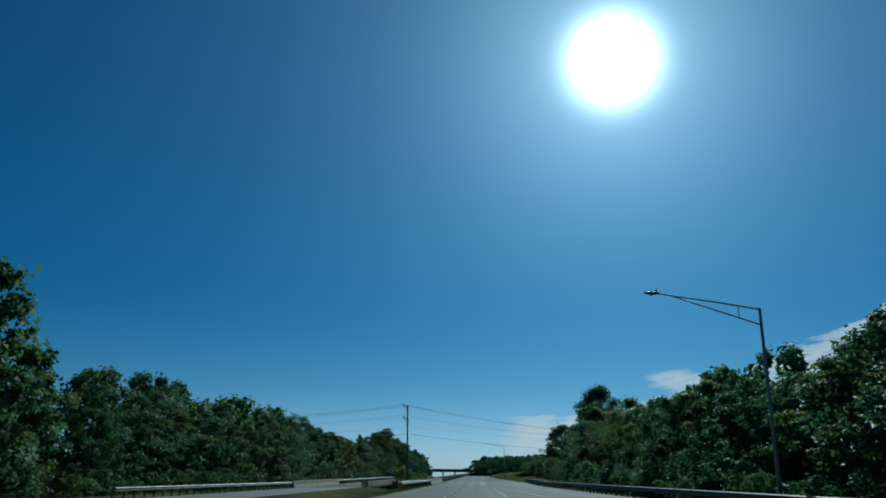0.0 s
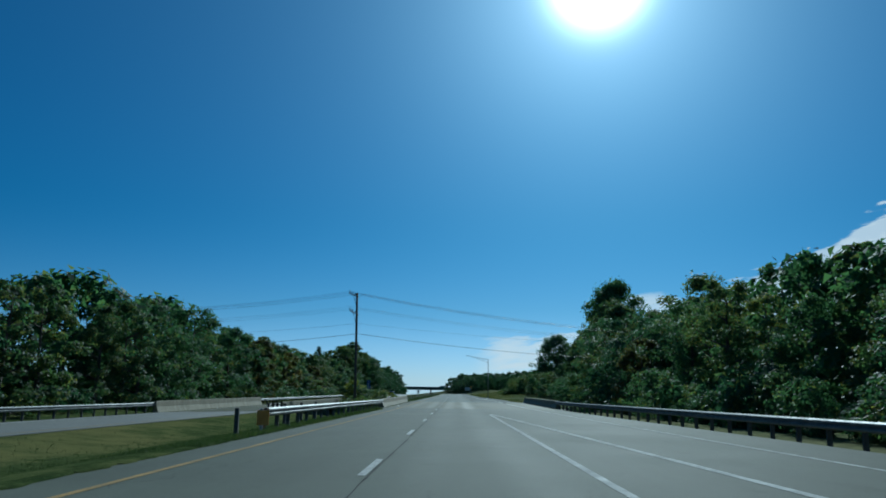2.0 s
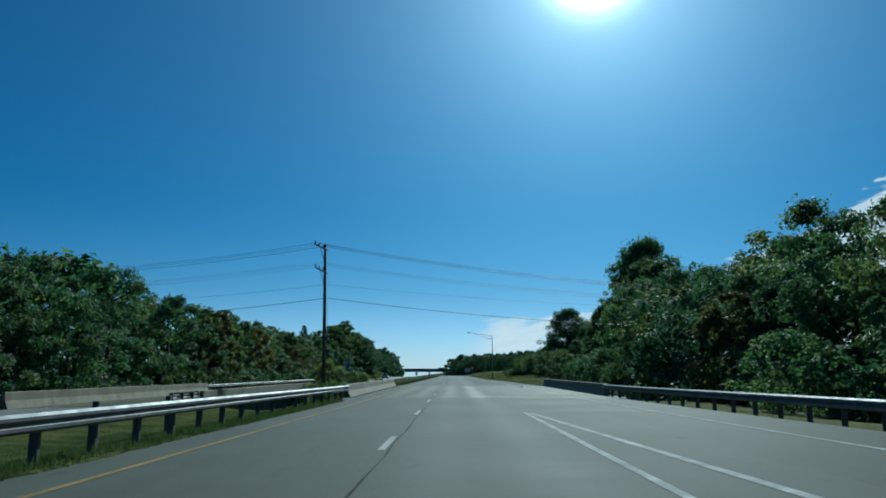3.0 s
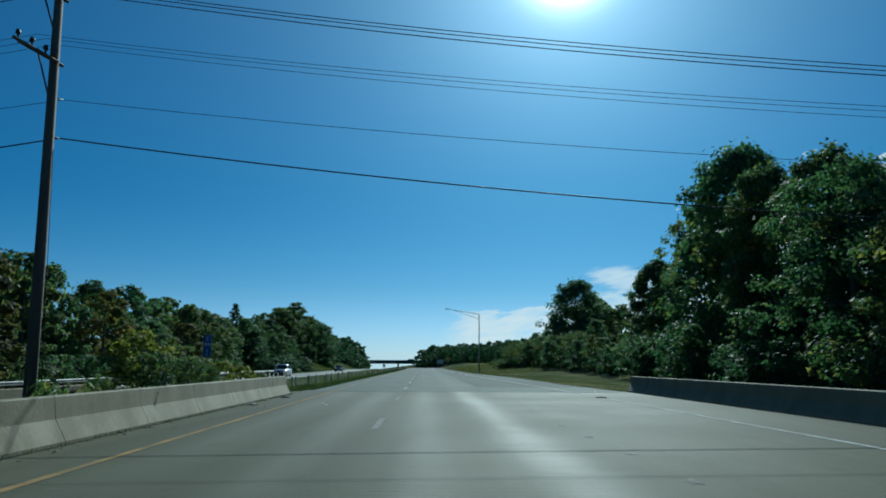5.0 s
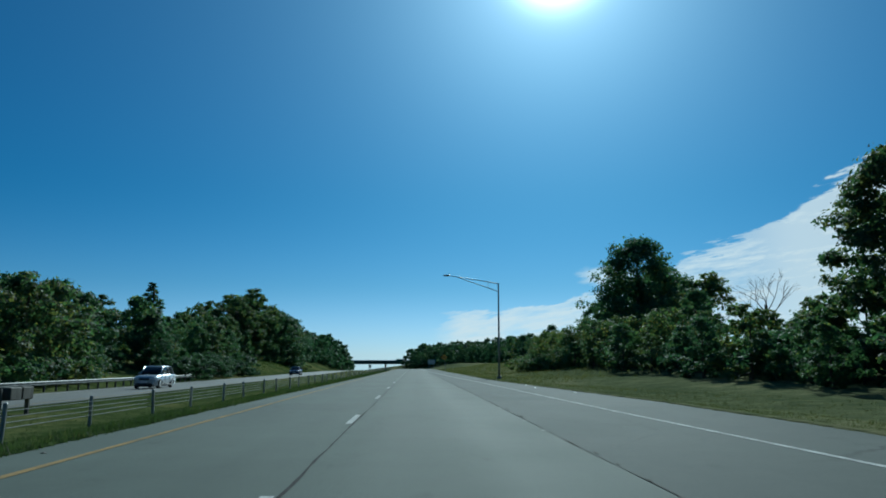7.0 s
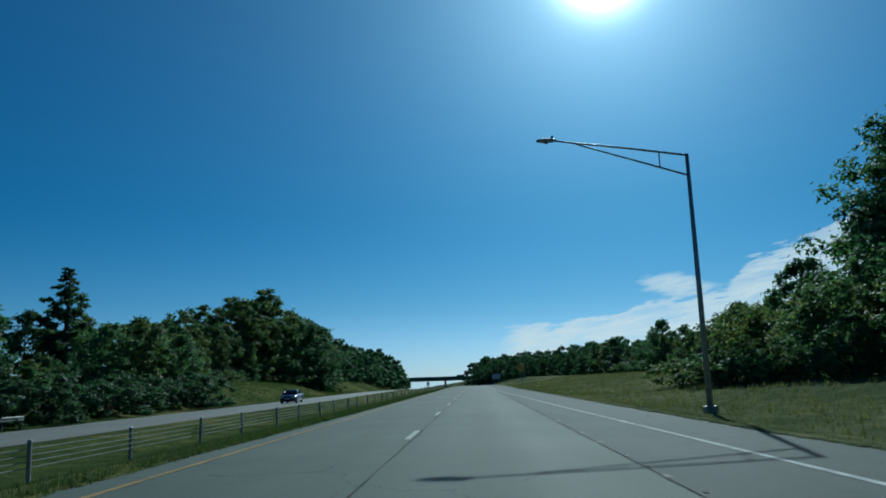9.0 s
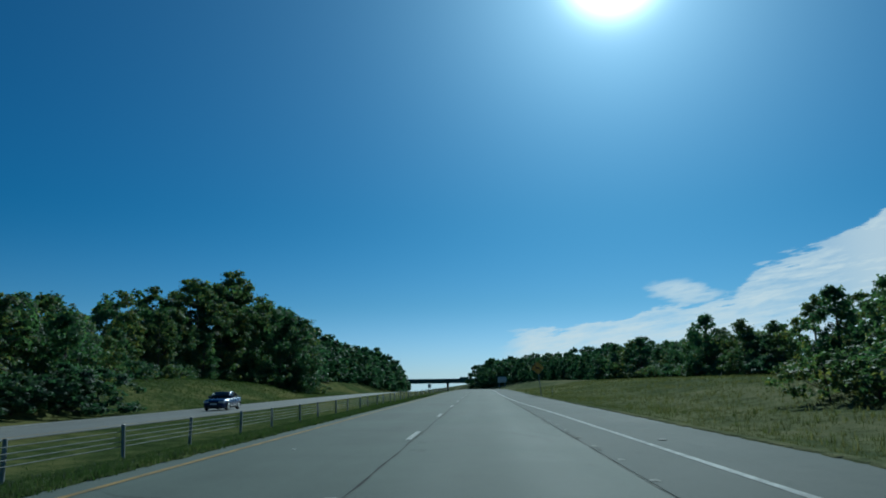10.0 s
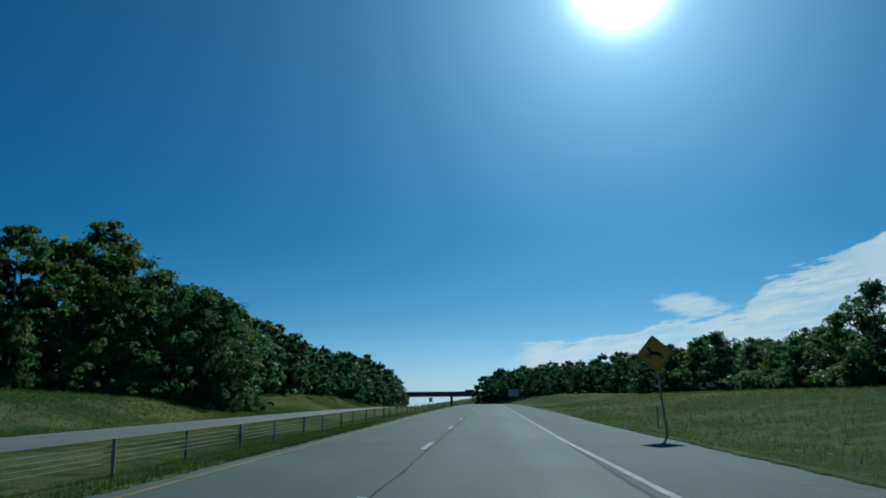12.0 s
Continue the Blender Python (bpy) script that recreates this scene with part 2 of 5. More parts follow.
CABLE = rough_surface("black wire", (0.012, 0.012, 0.013), (0.03, 0.03, 0.03), 0.02, 0.5, 0.6, 0.0)
BARK = rough_surface("bark", (0.035, 0.028, 0.02), (0.11, 0.09, 0.068), 0.04, 0.5, 0.9, 0.6, stretch=(1, 1, 0.3))
LEAVES = [
    leaf_material("green oak leaves", (0.042, 0.094, 0.058), (0.086, 0.148, 0.082), (0.17, 0.165, 0.055), 0.14),
    leaf_material("olive hickory leaves", (0.052, 0.098, 0.052), (0.116, 0.166, 0.078), (0.2, 0.18, 0.06), 0.26),
    leaf_material("dark evergreen leaves", (0.034, 0.074, 0.05), (0.07, 0.122, 0.075), (0.09, 0.1, 0.035), 0.05),
    leaf_material("rusty turning leaves", (0.075, 0.082, 0.036), (0.14, 0.13, 0.055), (0.18, 0.115, 0.045), 0.22),
    leaf_material("bright shrub leaves", (0.1, 0.13, 0.03), (0.24, 0.26, 0.06), (0.3, 0.26, 0.06), 0.3),
]


def grass_material(name, dark, light, straw, dryness):
    m, n, s = material(name)
    where = n.add("ShaderNodeTexCoord").outputs["Object"]
    fine = n.noise(where, 9.0, 5.0, 0.7)
    mid = n.noise(where, 0.8, 4.0, 0.6)
    wide_ = n.noise(n.vector("MULTIPLY", where, (1.0, 0.35, 1.0)).outputs[0], 0.09, 4.0, 0.6)
    tone = n.math("ADD", n.math("MULTIPLY", fine, 0.35), n.math("ADD", n.math("MULTIPLY", mid, 0.3), n.math("MULTIPLY", wide_, 0.35)))
    colour = n.mix(n.ramp(tone, 0.4, 0.6), rgb(*dark), rgb(*light))
    dry = n.ramp(n.math("ADD", wide_, n.math("MULTIPLY", mid, 0.3)), 0.6, 0.85)
    colour = n.mix(n.math("MULTIPLY", dry, dryness), colour, rgb(*straw))
    n.put(s.inputs["Base Color"], colour)
    s.inputs["Roughness"].default_value = 1.0
    s.inputs["Specular IOR Level"].default_value = 0.0
    b = n.add("ShaderNodeBump", {"Strength": 0.8, "Distance": 0.08, "Height": fine})
    n.put(s.inputs["Normal"], b.outputs[0])
    return m


GRASS = grass_material("dry mown bank grass", (0.068, 0.085, 0.044), (0.158, 0.168, 0.088), (0.225, 0.198, 0.115), 0.5)
MEDIAN_GRASS = grass_material("green median grass", (0.03, 0.048, 0.018), (0.096, 0.115, 0.042), (0.165, 0.145, 0.06), 0.7)
GREEN_BLADES = leaf_material("green grass blades", (0.024, 0.04, 0.017), (0.06, 0.078, 0.032), (0.11, 0.1, 0.048), 0.14)
STRAW_BLADES = leaf_material("straw-tipped grass blades", (0.044, 0.054, 0.027), (0.084, 0.09, 0.048), (0.125, 0.11, 0.066), 0.3)
BLADES = leaf_material("grass blades", (0.036, 0.046, 0.02), (0.08, 0.085, 0.04), (0.12, 0.105, 0.058), 0.2)


# ---- mesh helpers ----
def smooth(t):
    t = min(1.0, max(0.0, t))
    return t * t * (3 - 2 * t)


def bridge_curve(table, y):
    """Straight runs between (y, value) knots."""
    if y <= table[0][0]:
        return table[0][1]
    for (a, va), (b, vb) in zip(table, table[1:]):
        if y <= b:
            return va + (vb - va) * (y - a) / (b - a)
    return table[-1][1]


def part(name, bm, mat, parent=None, label=""):
    """Links a bmesh as one mesh object under a thing or a part."""
    data = bpy.data.meshes.new(name)
    bm.to_mesh(data)
    bm.free()
    if mat:
        data.materials.append(mat)
    ob = new(name, data)
    if parent:
        ob.parent = parent
    if label:
        ob["label"] = label
    return ob


def piece(name, data, parent, m):
    """One more object on a shared mesh, under its thing."""
    ob = new(name, data)
    ob.parent = parent
    ob.matrix_basis = m
    return ob


def box(bm, x0, x1, y0, y1, z0, z1, bevel=0.0):
    vs = [bm.verts.new((x, y, z)) for x in (x0, x1) for y in (y0, y1) for z in (z0, z1)]
    faces = [bm.faces.new([vs[i] for i in f]) for f in ((0, 1, 3, 2), (4, 6, 7, 5), (0, 4, 5, 1), (2, 3, 7, 6), (0, 2, 6, 4), (1, 5, 7, 3))]
    if bevel:
        edges = list({e for f in faces for e in f.edges})
        bmesh.ops.bevel(bm, geom=edges, offset=bevel, segments=1, affect="EDGES")
    return bm


def tube(bm, points, radii, sides=8, caps=True):
    """A tapered tube through points."""
    rings = []
    pts = [Vector(p) for p in points]
    for i, p in enumerate(pts):
        a = pts[max(0, i - 1)]
        b = pts[min(len(pts) - 1, i + 1)]
        q = (b - a).to_track_quat("Z", "Y")
        r = radii[i] if isinstance(radii, (list, tuple)) else radii
        rings.append([bm.verts.new(p + q @ Vector((r * math.cos(k * math.tau / sides), r * math.sin(k * math.tau / sides), 0))) for k in range(sides)])
    for ra, rb in zip(rings, rings[1:]):
        for k in range(sides):
            f = bm.faces.new((ra[k], ra[(k + 1) % sides], rb[(k + 1) % sides], rb[k]))
            f.smooth = True
    if caps:
        bm.faces.new(list(reversed(rings[0])))
        bm.faces.new(rings[-1])
    return bm


def extrude_profile(bm, profile, stations, closed=True, smooth_shade=False):
    """Sweeps a profile of (x, z) along stations of (dx, y, dz)."""
    rows = [[bm.verts.new((px + dx, y, pz + dz)) for px, pz in profile] for dx, y, dz in stations]
    n = len(profile)
    for ra, rb in zip(rows, rows[1:]):
        for k in range(n if closed else n - 1):
            f = bm.faces.new((ra[k], rb[k], rb[(k + 1) % n], ra[(k + 1) % n]))
            f.smooth = smooth_shade
    if closed:
        bm.faces.new(rows[0])
        bm.faces.new(list(reversed(rows[-1])))
    return bm


def thing(name, label, category, group="", kind="", at=(0, 0, 0), turn=0.0):
    ob = new(name)
    ob.empty_display_size = 0.3
    ob.matrix_basis = pose(*at, 0, 0, turn)
    return tagged(ob, label, category, group, kind)


def merged(name, verts, faces, mat):
    data = bpy.data.meshes.new(name)
    data.from_pydata(verts, [], faces)
    if mat:
        data.materials.append(mat)
    return data


# ---- the lie of the land ----
def road_z(y):
    """Down to the bridge, level, then over a gentle crest and down."""
    if y < 330:
        return approach(y)
    if y < 700:
        return -((y - 330) ** 2) / 36000
    return -3.803 - (y - 700) * 0.0206


def bend(y):
    """Past the crest the highway swings gently to the left."""
    return 0.0 if y < 430 else -((y - 430) ** 2) / 4500 if y < 800 else -30.4 - (y - 800) * 0.164


LEFT_EDGES = ((-200, -4.45), (110, -4.5), (116, -5.3), (153, -5.3), (156, -4.75), (165, -4.6), (185, -4.55), (250, -4.0), (300, -3.95))


def left_edge(y):
    return bridge_curve(LEFT_EDGES, y)


RIGHT_EDGE = ((-200, 17.0), (30, 14.5), (70, 12.2), (108, 11.2), (156, 11.0), (168, 10.4), (192, 10.2), (230, 7.9), (275, 7.5), (320, 7.0))
FAR_NEAR, FAR_FAR, FAR_DROP, FAR_FALL = -15.2, -25.0, -0.47, -0.26   # it falls outwards
FAR_SWING = ((300, 0.0), (340, -1.0), (380, -2.2), (430, -4.5), (520, -7.0))   # the far carriageway draws away


def far_swing(y):
    return bridge_curve(FAR_SWING, y)


GAP_0, GAP_1 = 117.0, 152.0   # the road's bridges span this dip


def right_edge(y):
    return bridge_curve(RIGHT_EDGE, y)


def land_z(x, y):
    base = road_z(y)
    x -= bend(y)
    right = right_edge(y)
    left, far_near, far_far = left_edge(y), FAR_NEAR + far_swing(y), FAR_FAR + far_swing(y)
    if left <= x <= right:
        z = -0.06
    elif x > right:
        d = x - right
        high = bridge_curve(((60, -1.5), (160, -1.2), (205, 0.4), (245, 1.5), (420, 1.6), (600, 4.0), (760, 7.0)), y)
        z = -0.05 - 0.12 * smooth(d / 2.0) + (high + 0.17) * smooth((d - 1.5) / 18.0) + 0.02 * max(0, d - 20)
        z += 0.07 * math.sin(x * 0.8 + y * 0.23) * smooth(d / 4)
    elif x >= far_near:
        k = (left - x) / (left - far_near)
        z = -0.05 + (FAR_DROP + 0.02) * k - 0.5 * math.sin(math.pi * k) ** 2 * smooth(k * 3)
    elif x >= far_far:
        z = FAR_DROP - 0.06 + FAR_FALL * (far_near - x) / (far_near - far_far)
    else:
        d = far_far - x
        high = bridge_curve(((60, -0.5), (200, -0.3), (235, 0.6), (270, 1.6), (330, 2.1), (350, 2.0), (368, 1.3), (388, -0.2), (402, 0.2), (430, 2.4), (470, 2.6), (600, 3.5), (760, 6.0)), y)
        z = FAR_DROP + FAR_FALL - 0.05 + (high + 0.55 - FAR_FALL) * smooth((d - 0.8) / 9.0) + 0.03 * max(0, d - 12)
        z += 0.08 * math.sin(x * 0.5 + y * 0.19) * smooth(d / 4)
    dip = smooth((y - GAP_0) / 9.0) * smooth((GAP_1 - y) / 9.0)
    if abs(x) < 120:
        z -= 4.2 * dip
    return base + z


def span(a, b, step):
    n = max(1, round((b - a) / step))
    return [a + (b - a) * i / n for i in range(n + 1)]


def build_ground():
    ys = [-600, -300, -120] + span(-60, 100, 8)[:-1] + span(100, 170, 2.5)[:-1] + span(170, 480, 5)[:-1] + span(480, 760, 20) + [900, 1200, 1700, 2400, 3400, 4600]
    verts, faces, cols = [], [], 0
    for y in ys:
        r = right_edge(y)
        g, e = far_swing(y), left_edge(y)
        xs = [-2500, -900, -350, -160, -95, -75] + [x + g for x in span(-54, FAR_FAR, 2.2)] + [FAR_FAR + g + 0.02, FAR_NEAR + g - 0.02]
        xs += [FAR_NEAR + g + (e - FAR_NEAR - g) * i / 13 for i in range(14)] + [e + 0.02, r - 0.02] + [r + d for d in span(0, 24, 1.2)] + [r + d for d in (28, 34, 42, 56, 80, 140, 320, 900, 2500)]
        cols = len(xs)
        verts += [(x + bend(y), y, land_z(x + bend(y), y)) for x in xs]
    for j in range(len(ys) - 1):
        for i in range(cols - 1):
            a = j * cols + i
            faces.append((a, a + 1, a + cols + 1, a + cols))
    data = merged("ground", verts, faces, GRASS)
    data.materials.append(MEDIAN_GRASS)
    for p in data.polygons:
        p.use_smooth = True
        if p.center.x < left_edge(p.center.y) + bend(p.center.y):
            p.material_index = 1
    tagged(new("ground", data), "mown green and straw-coloured roadside grass with low banks", "ground", kind="structure")


build_ground()


def pavement_strip(name, left, right, y0, y1, drop, thick, mat, parent=None, step=6.0, lift=0.0, fall=0.0):
    bm = bmesh.new()
    rows = []
    for y in span(y0, y1, step):
        xl = left(y) if callable(left) else left
        xr = right(y) if callable(right) else right
        xl, xr = xl + bend(y), xr + bend(y)
        z = road_z(y) + drop + lift
        rows.append([bm.verts.new(v) for v in ((xl, y, z + fall - thick), (xl, y, z + fall), (xr, y, z), (xr, y, z - thick))])
    for ra, rb in zip(rows, rows[1:]):
        for k in range(3):
            bm.faces.new((ra[k], rb[k], rb[k + 1], ra[k + 1]))
    bm.faces.new(rows[0])
    bm.faces.new(list(reversed(rows[-1])))
    bmesh.ops.recalc_face_normals(bm, faces=bm.faces)
    return part(name, bm, mat, parent)


road = thing("road", "grey worn concrete highway carriageway with lane lines", "road", kind="structure")
pavement_strip("slab", left_edge, right_edge, -300, 116.5, 0, 0.3, APPROACH, road)
pavement_strip("slab", left_edge, lambda y: 4.06 if y < 200 else 4.06 - 0.0028 * (min(y, 300) - 200), 162.3, 1000, 0, 0.3, ROAD, road)
pavement_strip("shoulder_slab", lambda y: 4.075 if y < 200 else 4.075 - 0.0028 * (min(y, 300) - 200), right_edge, 162.3, 1000, 0, 0.3, SHOULDER, road)
pavement_strip("slab", left_edge, right_edge, 154.8, 162.24, 0, 0.3, ROAD, road)
far_road = thing("road_opposite", "pale concrete opposite carriageway beyond the grass median", "road", kind="structure")
pavement_strip("slab", FAR_FAR, FAR_NEAR, -300, 116.5, FAR_DROP, 0.3, FAR_ROAD, far_road, fall=FAR_FALL)
pavement_strip("slab", lambda y: FAR_FAR + far_swing(y), lambda y: FAR_NEAR + far_swing(y), 154.8, 1000, FAR_DROP, 0.3, FAR_ROAD, far_road, fall=FAR_FALL)
deck = thing("bridge_deck", "light grey concrete bridge deck with steel expansion joints", "bridge", kind="structure")
pavement_strip("slab", -5.35, 11.75, 116.56, 154.74, 0, 0.28, DECK, deck)
far_deck = thing("bridge_deck_opposite", "concrete bridge deck of the opposite carriageway", "bridge", kind="structure")
pavement_strip("slab", FAR_FAR - 0.6, FAR_NEAR + 0.6, 116.56, 154.74, FAR_DROP + 0.015, 0.28, DECK, far_deck, fall=FAR_FALL * 1.11)
for owner, xs, z in ((deck, (-4.2, -1, 2.2, 5.4, 8.6, 11), -0.28), (far_deck, (-25.2, -22, -18.8, -15.6), FAR_DROP - 0.55)):
    for x in xs:
        bm = bmesh.new()
        box(bm, x - 0.25, x + 0.25, 116.9, 154.4, z - 1.1, z - 0.002)
        part("girder", bm, PAINTED_GREEN, owner)


def ribbon(name, points, width, mat, parent, lift=0.006, drop=0.0, wander=0.0):
    """A painted line or seam laid on the pavement through (x, y) points."""
    rng = random.Random(len(points) * 7 + round(points[0][0] * 10))
    bm = bmesh.new()
    rows = []
    for (xa, ya), (xb, yb) in zip(points, points[1:]):
        ys = span(ya, yb, 0.7 if wander else 6.0)
        for y in ys[:-1] if (xb, yb) != points[-1] else ys:
            x = xa + (xb - xa) * (y - ya) / (yb - ya) + bend(y)
            z = road_z(y) + lift + drop
            x += wander * (noise.noise((y * 0.35, points[0][0], 0.5)) * 2 + noise.noise((y * 1.7, 3.1, 0.2)) * 0.6)
            half = width * (0.5 + (0.3 if wander > 0.015 else 0.05 if wander else 0.0) * rng.uniform(-1, 0.8))
            rows.append((bm.verts.new((x - half, y, z)), bm.verts.new((x + half, y, z))))
    for a, b in zip(rows, rows[1:]):
        bm.faces.new((a[0], a[1], b[1], b[0]))
    return part(name, bm, mat, parent)


ribbon("edge_line", [(-3.4, 20), (-3.4, 320)], 0.13, YELLOW_PAINT, road, wander=0.006)
ribbon("edge_line", [(-3.4, 320.3), (-3.4, 900)], 0.13, YELLOW_PAINT, road)
ribbon("edge_line", [(3.85, -20), (3.8, 99)], 0.15, WHITE_PAINT, road, wander=0.003)
ribbon("edge_line", [(9.3, 10), (5.2, 80), (3.95, 98.9)], 0.2, WHITE_PAINT, road, wander=0.003)
ribbon("edge_line", [(12.6, -60), (9.0, 90), (8.4, 130), (8.0, 163), (7.1, 187), (6.2, 222), (5.4, 247), (4.8, 271), (4.2, 288), (3.85, 308), (3.8, 340)], 0.14, WHITE_PAINT, road, wander=0.004)
ribbon("edge_line", [(3.8, 340.3), (3.8, 900)], 0.14, WHITE_PAINT, road)
ribbon("lane_seam", [(0.06, 162.5), (0.1, 430)], 0.036, SEAL, road, 0.004, 0, 0.02)
ribbon("lane_seam", [(0.06, 20), (0.08, 116)], 0.036, SEAL, road, 0.004, 0, 0.02)
ribbon("lane_seam", [(4.1, 162.5), (4.05, 200), (3.75, 300)], 0.022, SEAM, road, 0.004, 0, 0.025)
dot_luck = random.Random(5)
for k in range(72):
    y = 100.2 + k * 2.69
    if dot_luck.random() < 0.14:
        continue
    x = 4.04 + dot_luck.uniform(-0.03, 0.03)
    l, w = dot_luck.uniform(0.2, 0.42), dot_luck.uniform(0.035, 0.09)
    corners = [(x - w, y), (x, y + 0.05), (x + w * 0.8, y - 0.02), (x + w, y + l * 0.5), (x + w * 0.7, y + l), (x - w * 0.3, y + l * 0.9), (x - w * 0.9, y + l * 0.7)]
    bm = bmesh.new()
    bm.faces.new([bm.verts.new((px + dot_luck.uniform(-0.02, 0.02), py + dot_luck.uniform(-0.04, 0.04), road_z(y) + 0.006)) for px, py in corners])
    part("dotted_mark", bm, FADED_PAINT, road)
for k in range(-4, 50):
    y = k * 12.19
    bm = bmesh.new()
    z0, z1 = road_z(y) + 0.007, road_z(y + 3.05) + 0.007
    bm.faces.new([bm.verts.new(v) for v in ((bend(y) - 0.12, y, z0), (bend(y) + 0.02, y, z0), (bend(y) + 0.02, y + 3.05, z1), (bend(y) - 0.12, y + 3.05, z1))])
    part("lane_dash", bm, FADED_PAINT if 116 < y < 152 else WHITE_PAINT, road)
for y in (116.53, 154.77, 162.27):
    bm = bmesh.new()
    box(bm, -4.6, 11.0 if y < 160 else 10.6, y - 0.03, y + 0.03, -0.2, -0.012 if y > 160 else 0.004)
    part("expansion_joint", bm, SEAL, deck)
ribbon("edge_line", [(-16.1, -200)] + [(-16.1 + g, y) for y, g in FAR_SWING] + [(-23.1, 900)], 0.12, YELLOW_PAINT, far_road, 0.008, FAR_DROP + FAR_FALL * 0.104)
ribbon("edge_line", [(-23.4, -200)] + [(-23.4 + g, y) for y, g in FAR_SWING] + [(-30.4, 900)], 0.12, WHITE_PAINT, far_road, 0.008, FAR_DROP + FAR_FALL * 0.792)


# ---- bridge parapets ----
PARAPET = ((0.0, 0.0), (0.0, 0.05), (0.19, 0.4), (0.235, 0.75), (0.255, 0.77), (0.42, 0.77), (0.44, 0.75), (0.44, 0.0))


def parapet(label, x, side, y0, y1, z, length, tall=1.0):
    """A safety-shape concrete wall; side is -1 when its sloped face looks towards +x."""
    wall = thing("bridge_parapet", label, "parapet", group="bridge parapets", at=(x, y0, z))
    for i in range(math.ceil((y1 - y0) / length)):
        bm = bmesh.new()
        prof = [(side * px, pz * tall) for px, pz in PARAPET]
        extrude_profile(bm, prof, [(0, i * length + 0.008, 0), (0, min(y1 - y0, (i + 1) * length) - 0.008, 0)])
        bmesh.ops.recalc_face_normals(bm, faces=bm.faces)
        part("panel", bm, CONCRETE, wall)
    return wall


parapet("tan-grey cast concrete safety-shape bridge parapet with stains", -4.85, -1, 116.3, 151.5, 0, 3.69)
parapet("shaded grey concrete bridge parapet beside the dark trees", 11.1, 1, 121.6, 156.0, 0, 6.1)
parapet("grey concrete parapet of the opposite bridge", FAR_NEAR + 0.05, 1, 119.7, 156, FAR_DROP, 4.4)
parapet("grey concrete parapet of the opposite bridge", FAR_FAR - 0.05, -1, 116, 152.5, FAR_DROP + FAR_FALL - 0.04, 5.2, 1.36)


# ---- guard rails ----
W_BEAM = ((0.0, 0.155), (0.015, 0.155), (0.08, 0.105), (0.08, 0.05), (0.012, 0.015), (0.012, -0.015), (0.08, -0.05), (0.08, -0.105), (0.015, -0.155), (0.0, -0.155))


def guard_rail(label, x, side, y0, y1, drop, spacing=1.9, height=0.62, curve=None):
    """A W-beam on steel posts; side is the way that its corrugated face looks."""
    rail = thing("guard_rail", label, "guard rail", group="guard rails", at=(x, y0, drop + road_z(y0)))
    ys = span(0, y1 - y0, spacing)

    def swing(y):
        return curve(y + y0) - x if curve else 0.0

    outer = [(side * (0.1 + px), height + pz) for px, pz in W_BEAM]
    inner = [(side * (0.1 + px - 0.006), height + pz) for px, pz in reversed(W_BEAM)]
    bm = bmesh.new()
    extrude_profile(bm, outer + inner, [(swing(y), y, road_z(y0 + y) - road_z(y0)) for y in ys], smooth_shade=False)
    bmesh.ops.recalc_face_normals(bm, faces=bm.faces)
    part("beam", bm, STEEL, rail)
    bm = bmesh.new()
    box(bm, -0.075, 0.075, -0.05, 0.05, -0.5, height + 0.14, 0.008)
    post = part("post", bm, RAIL_POST, rail)
    bm = bmesh.new()
    box(bm, -0.05, 0.05, -0.06, 0.06, height - 0.16, height + 0.16, 0.006)
    block = part("spacer_block", bm, RAIL_POST, rail)
    place_post = [pose(swing(y), y, road_z(y0 + y) - road_z(y0)) for y in ys]
    post.matrix_basis = place_post[0]
    block.matrix_basis = pose(side * 0.06, 0, 0) @ place_post[0]
    for m in place_post[1:]:
        piece("post", post.data, rail, m)
        piece("spacer_block", block.data, rail, pose(side * 0.06, 0, 0) @ m)
    return rail


near_rail = guard_rail("galvanised steel W-beam guard rail joining the bridge parapet", -5.35, 1, 76.2, 116.6, -0.06, curve=lambda y: bridge_curve(((73, -5.5), (95, -5.42), (110, -5.25), (117, -5.12)), y))
bm = bmesh.new()
lower = [(0.1 + px, 0.4 + pz) for px, pz in W_BEAM]
extrude_profile(bm, lower + [(px - 0.006, pz) for px, pz in reversed(lower)], [(bridge_curve(((110, -5.25), (117, -5.12)), y) + 5.35, y - 76.2, 0) for y in (111.2, 113.4, 116.6)])
bmesh.ops.recalc_face_normals(bm, faces=bm.faces)
part("beam", bm, STEEL, near_rail)
guard_rail("galvanised steel guard rail in front of dark trees", 12.2, -1, 30, 122, -0.1, height=0.68, curve=lambda y: bridge_curve(((30, 15.2), (70, 13.0), (107, 11.75), (122, 11.3)), y))
guard_rail("short grey steel guard rail before the opposite bridge", FAR_NEAR + 0.4, -1, 114.5, 119.6, FAR_DROP - 0.02)
median_rail = guard_rail("grey steel guard rail along the opposite carriageway", FAR_NEAR + 0.75, -1, 156.4, 195.2, FAR_DROP + 0.14, curve=lambda y: bridge_curve(((156, -14.45), (172, -13.5), (180, -13.3), (200, -13.28)), y))
for y in (37.2, 38.05):
    # the boxed cable anchor at the rail's free end
    bm = bmesh.new()
    box(bm, 0.95, 1.4, y - 0.06, y + 0.72, 0.34, 0.8, 0.03)
    part("end_terminal", bm, RAIL_POST, median_rail, "dark boxed end terminal")
guard_rail("grey steel guard rail on the outer side of the opposite carriageway", FAR_FAR - 0.55, 1, 60, 116.2, FAR_DROP + FAR_FALL + 0.08)
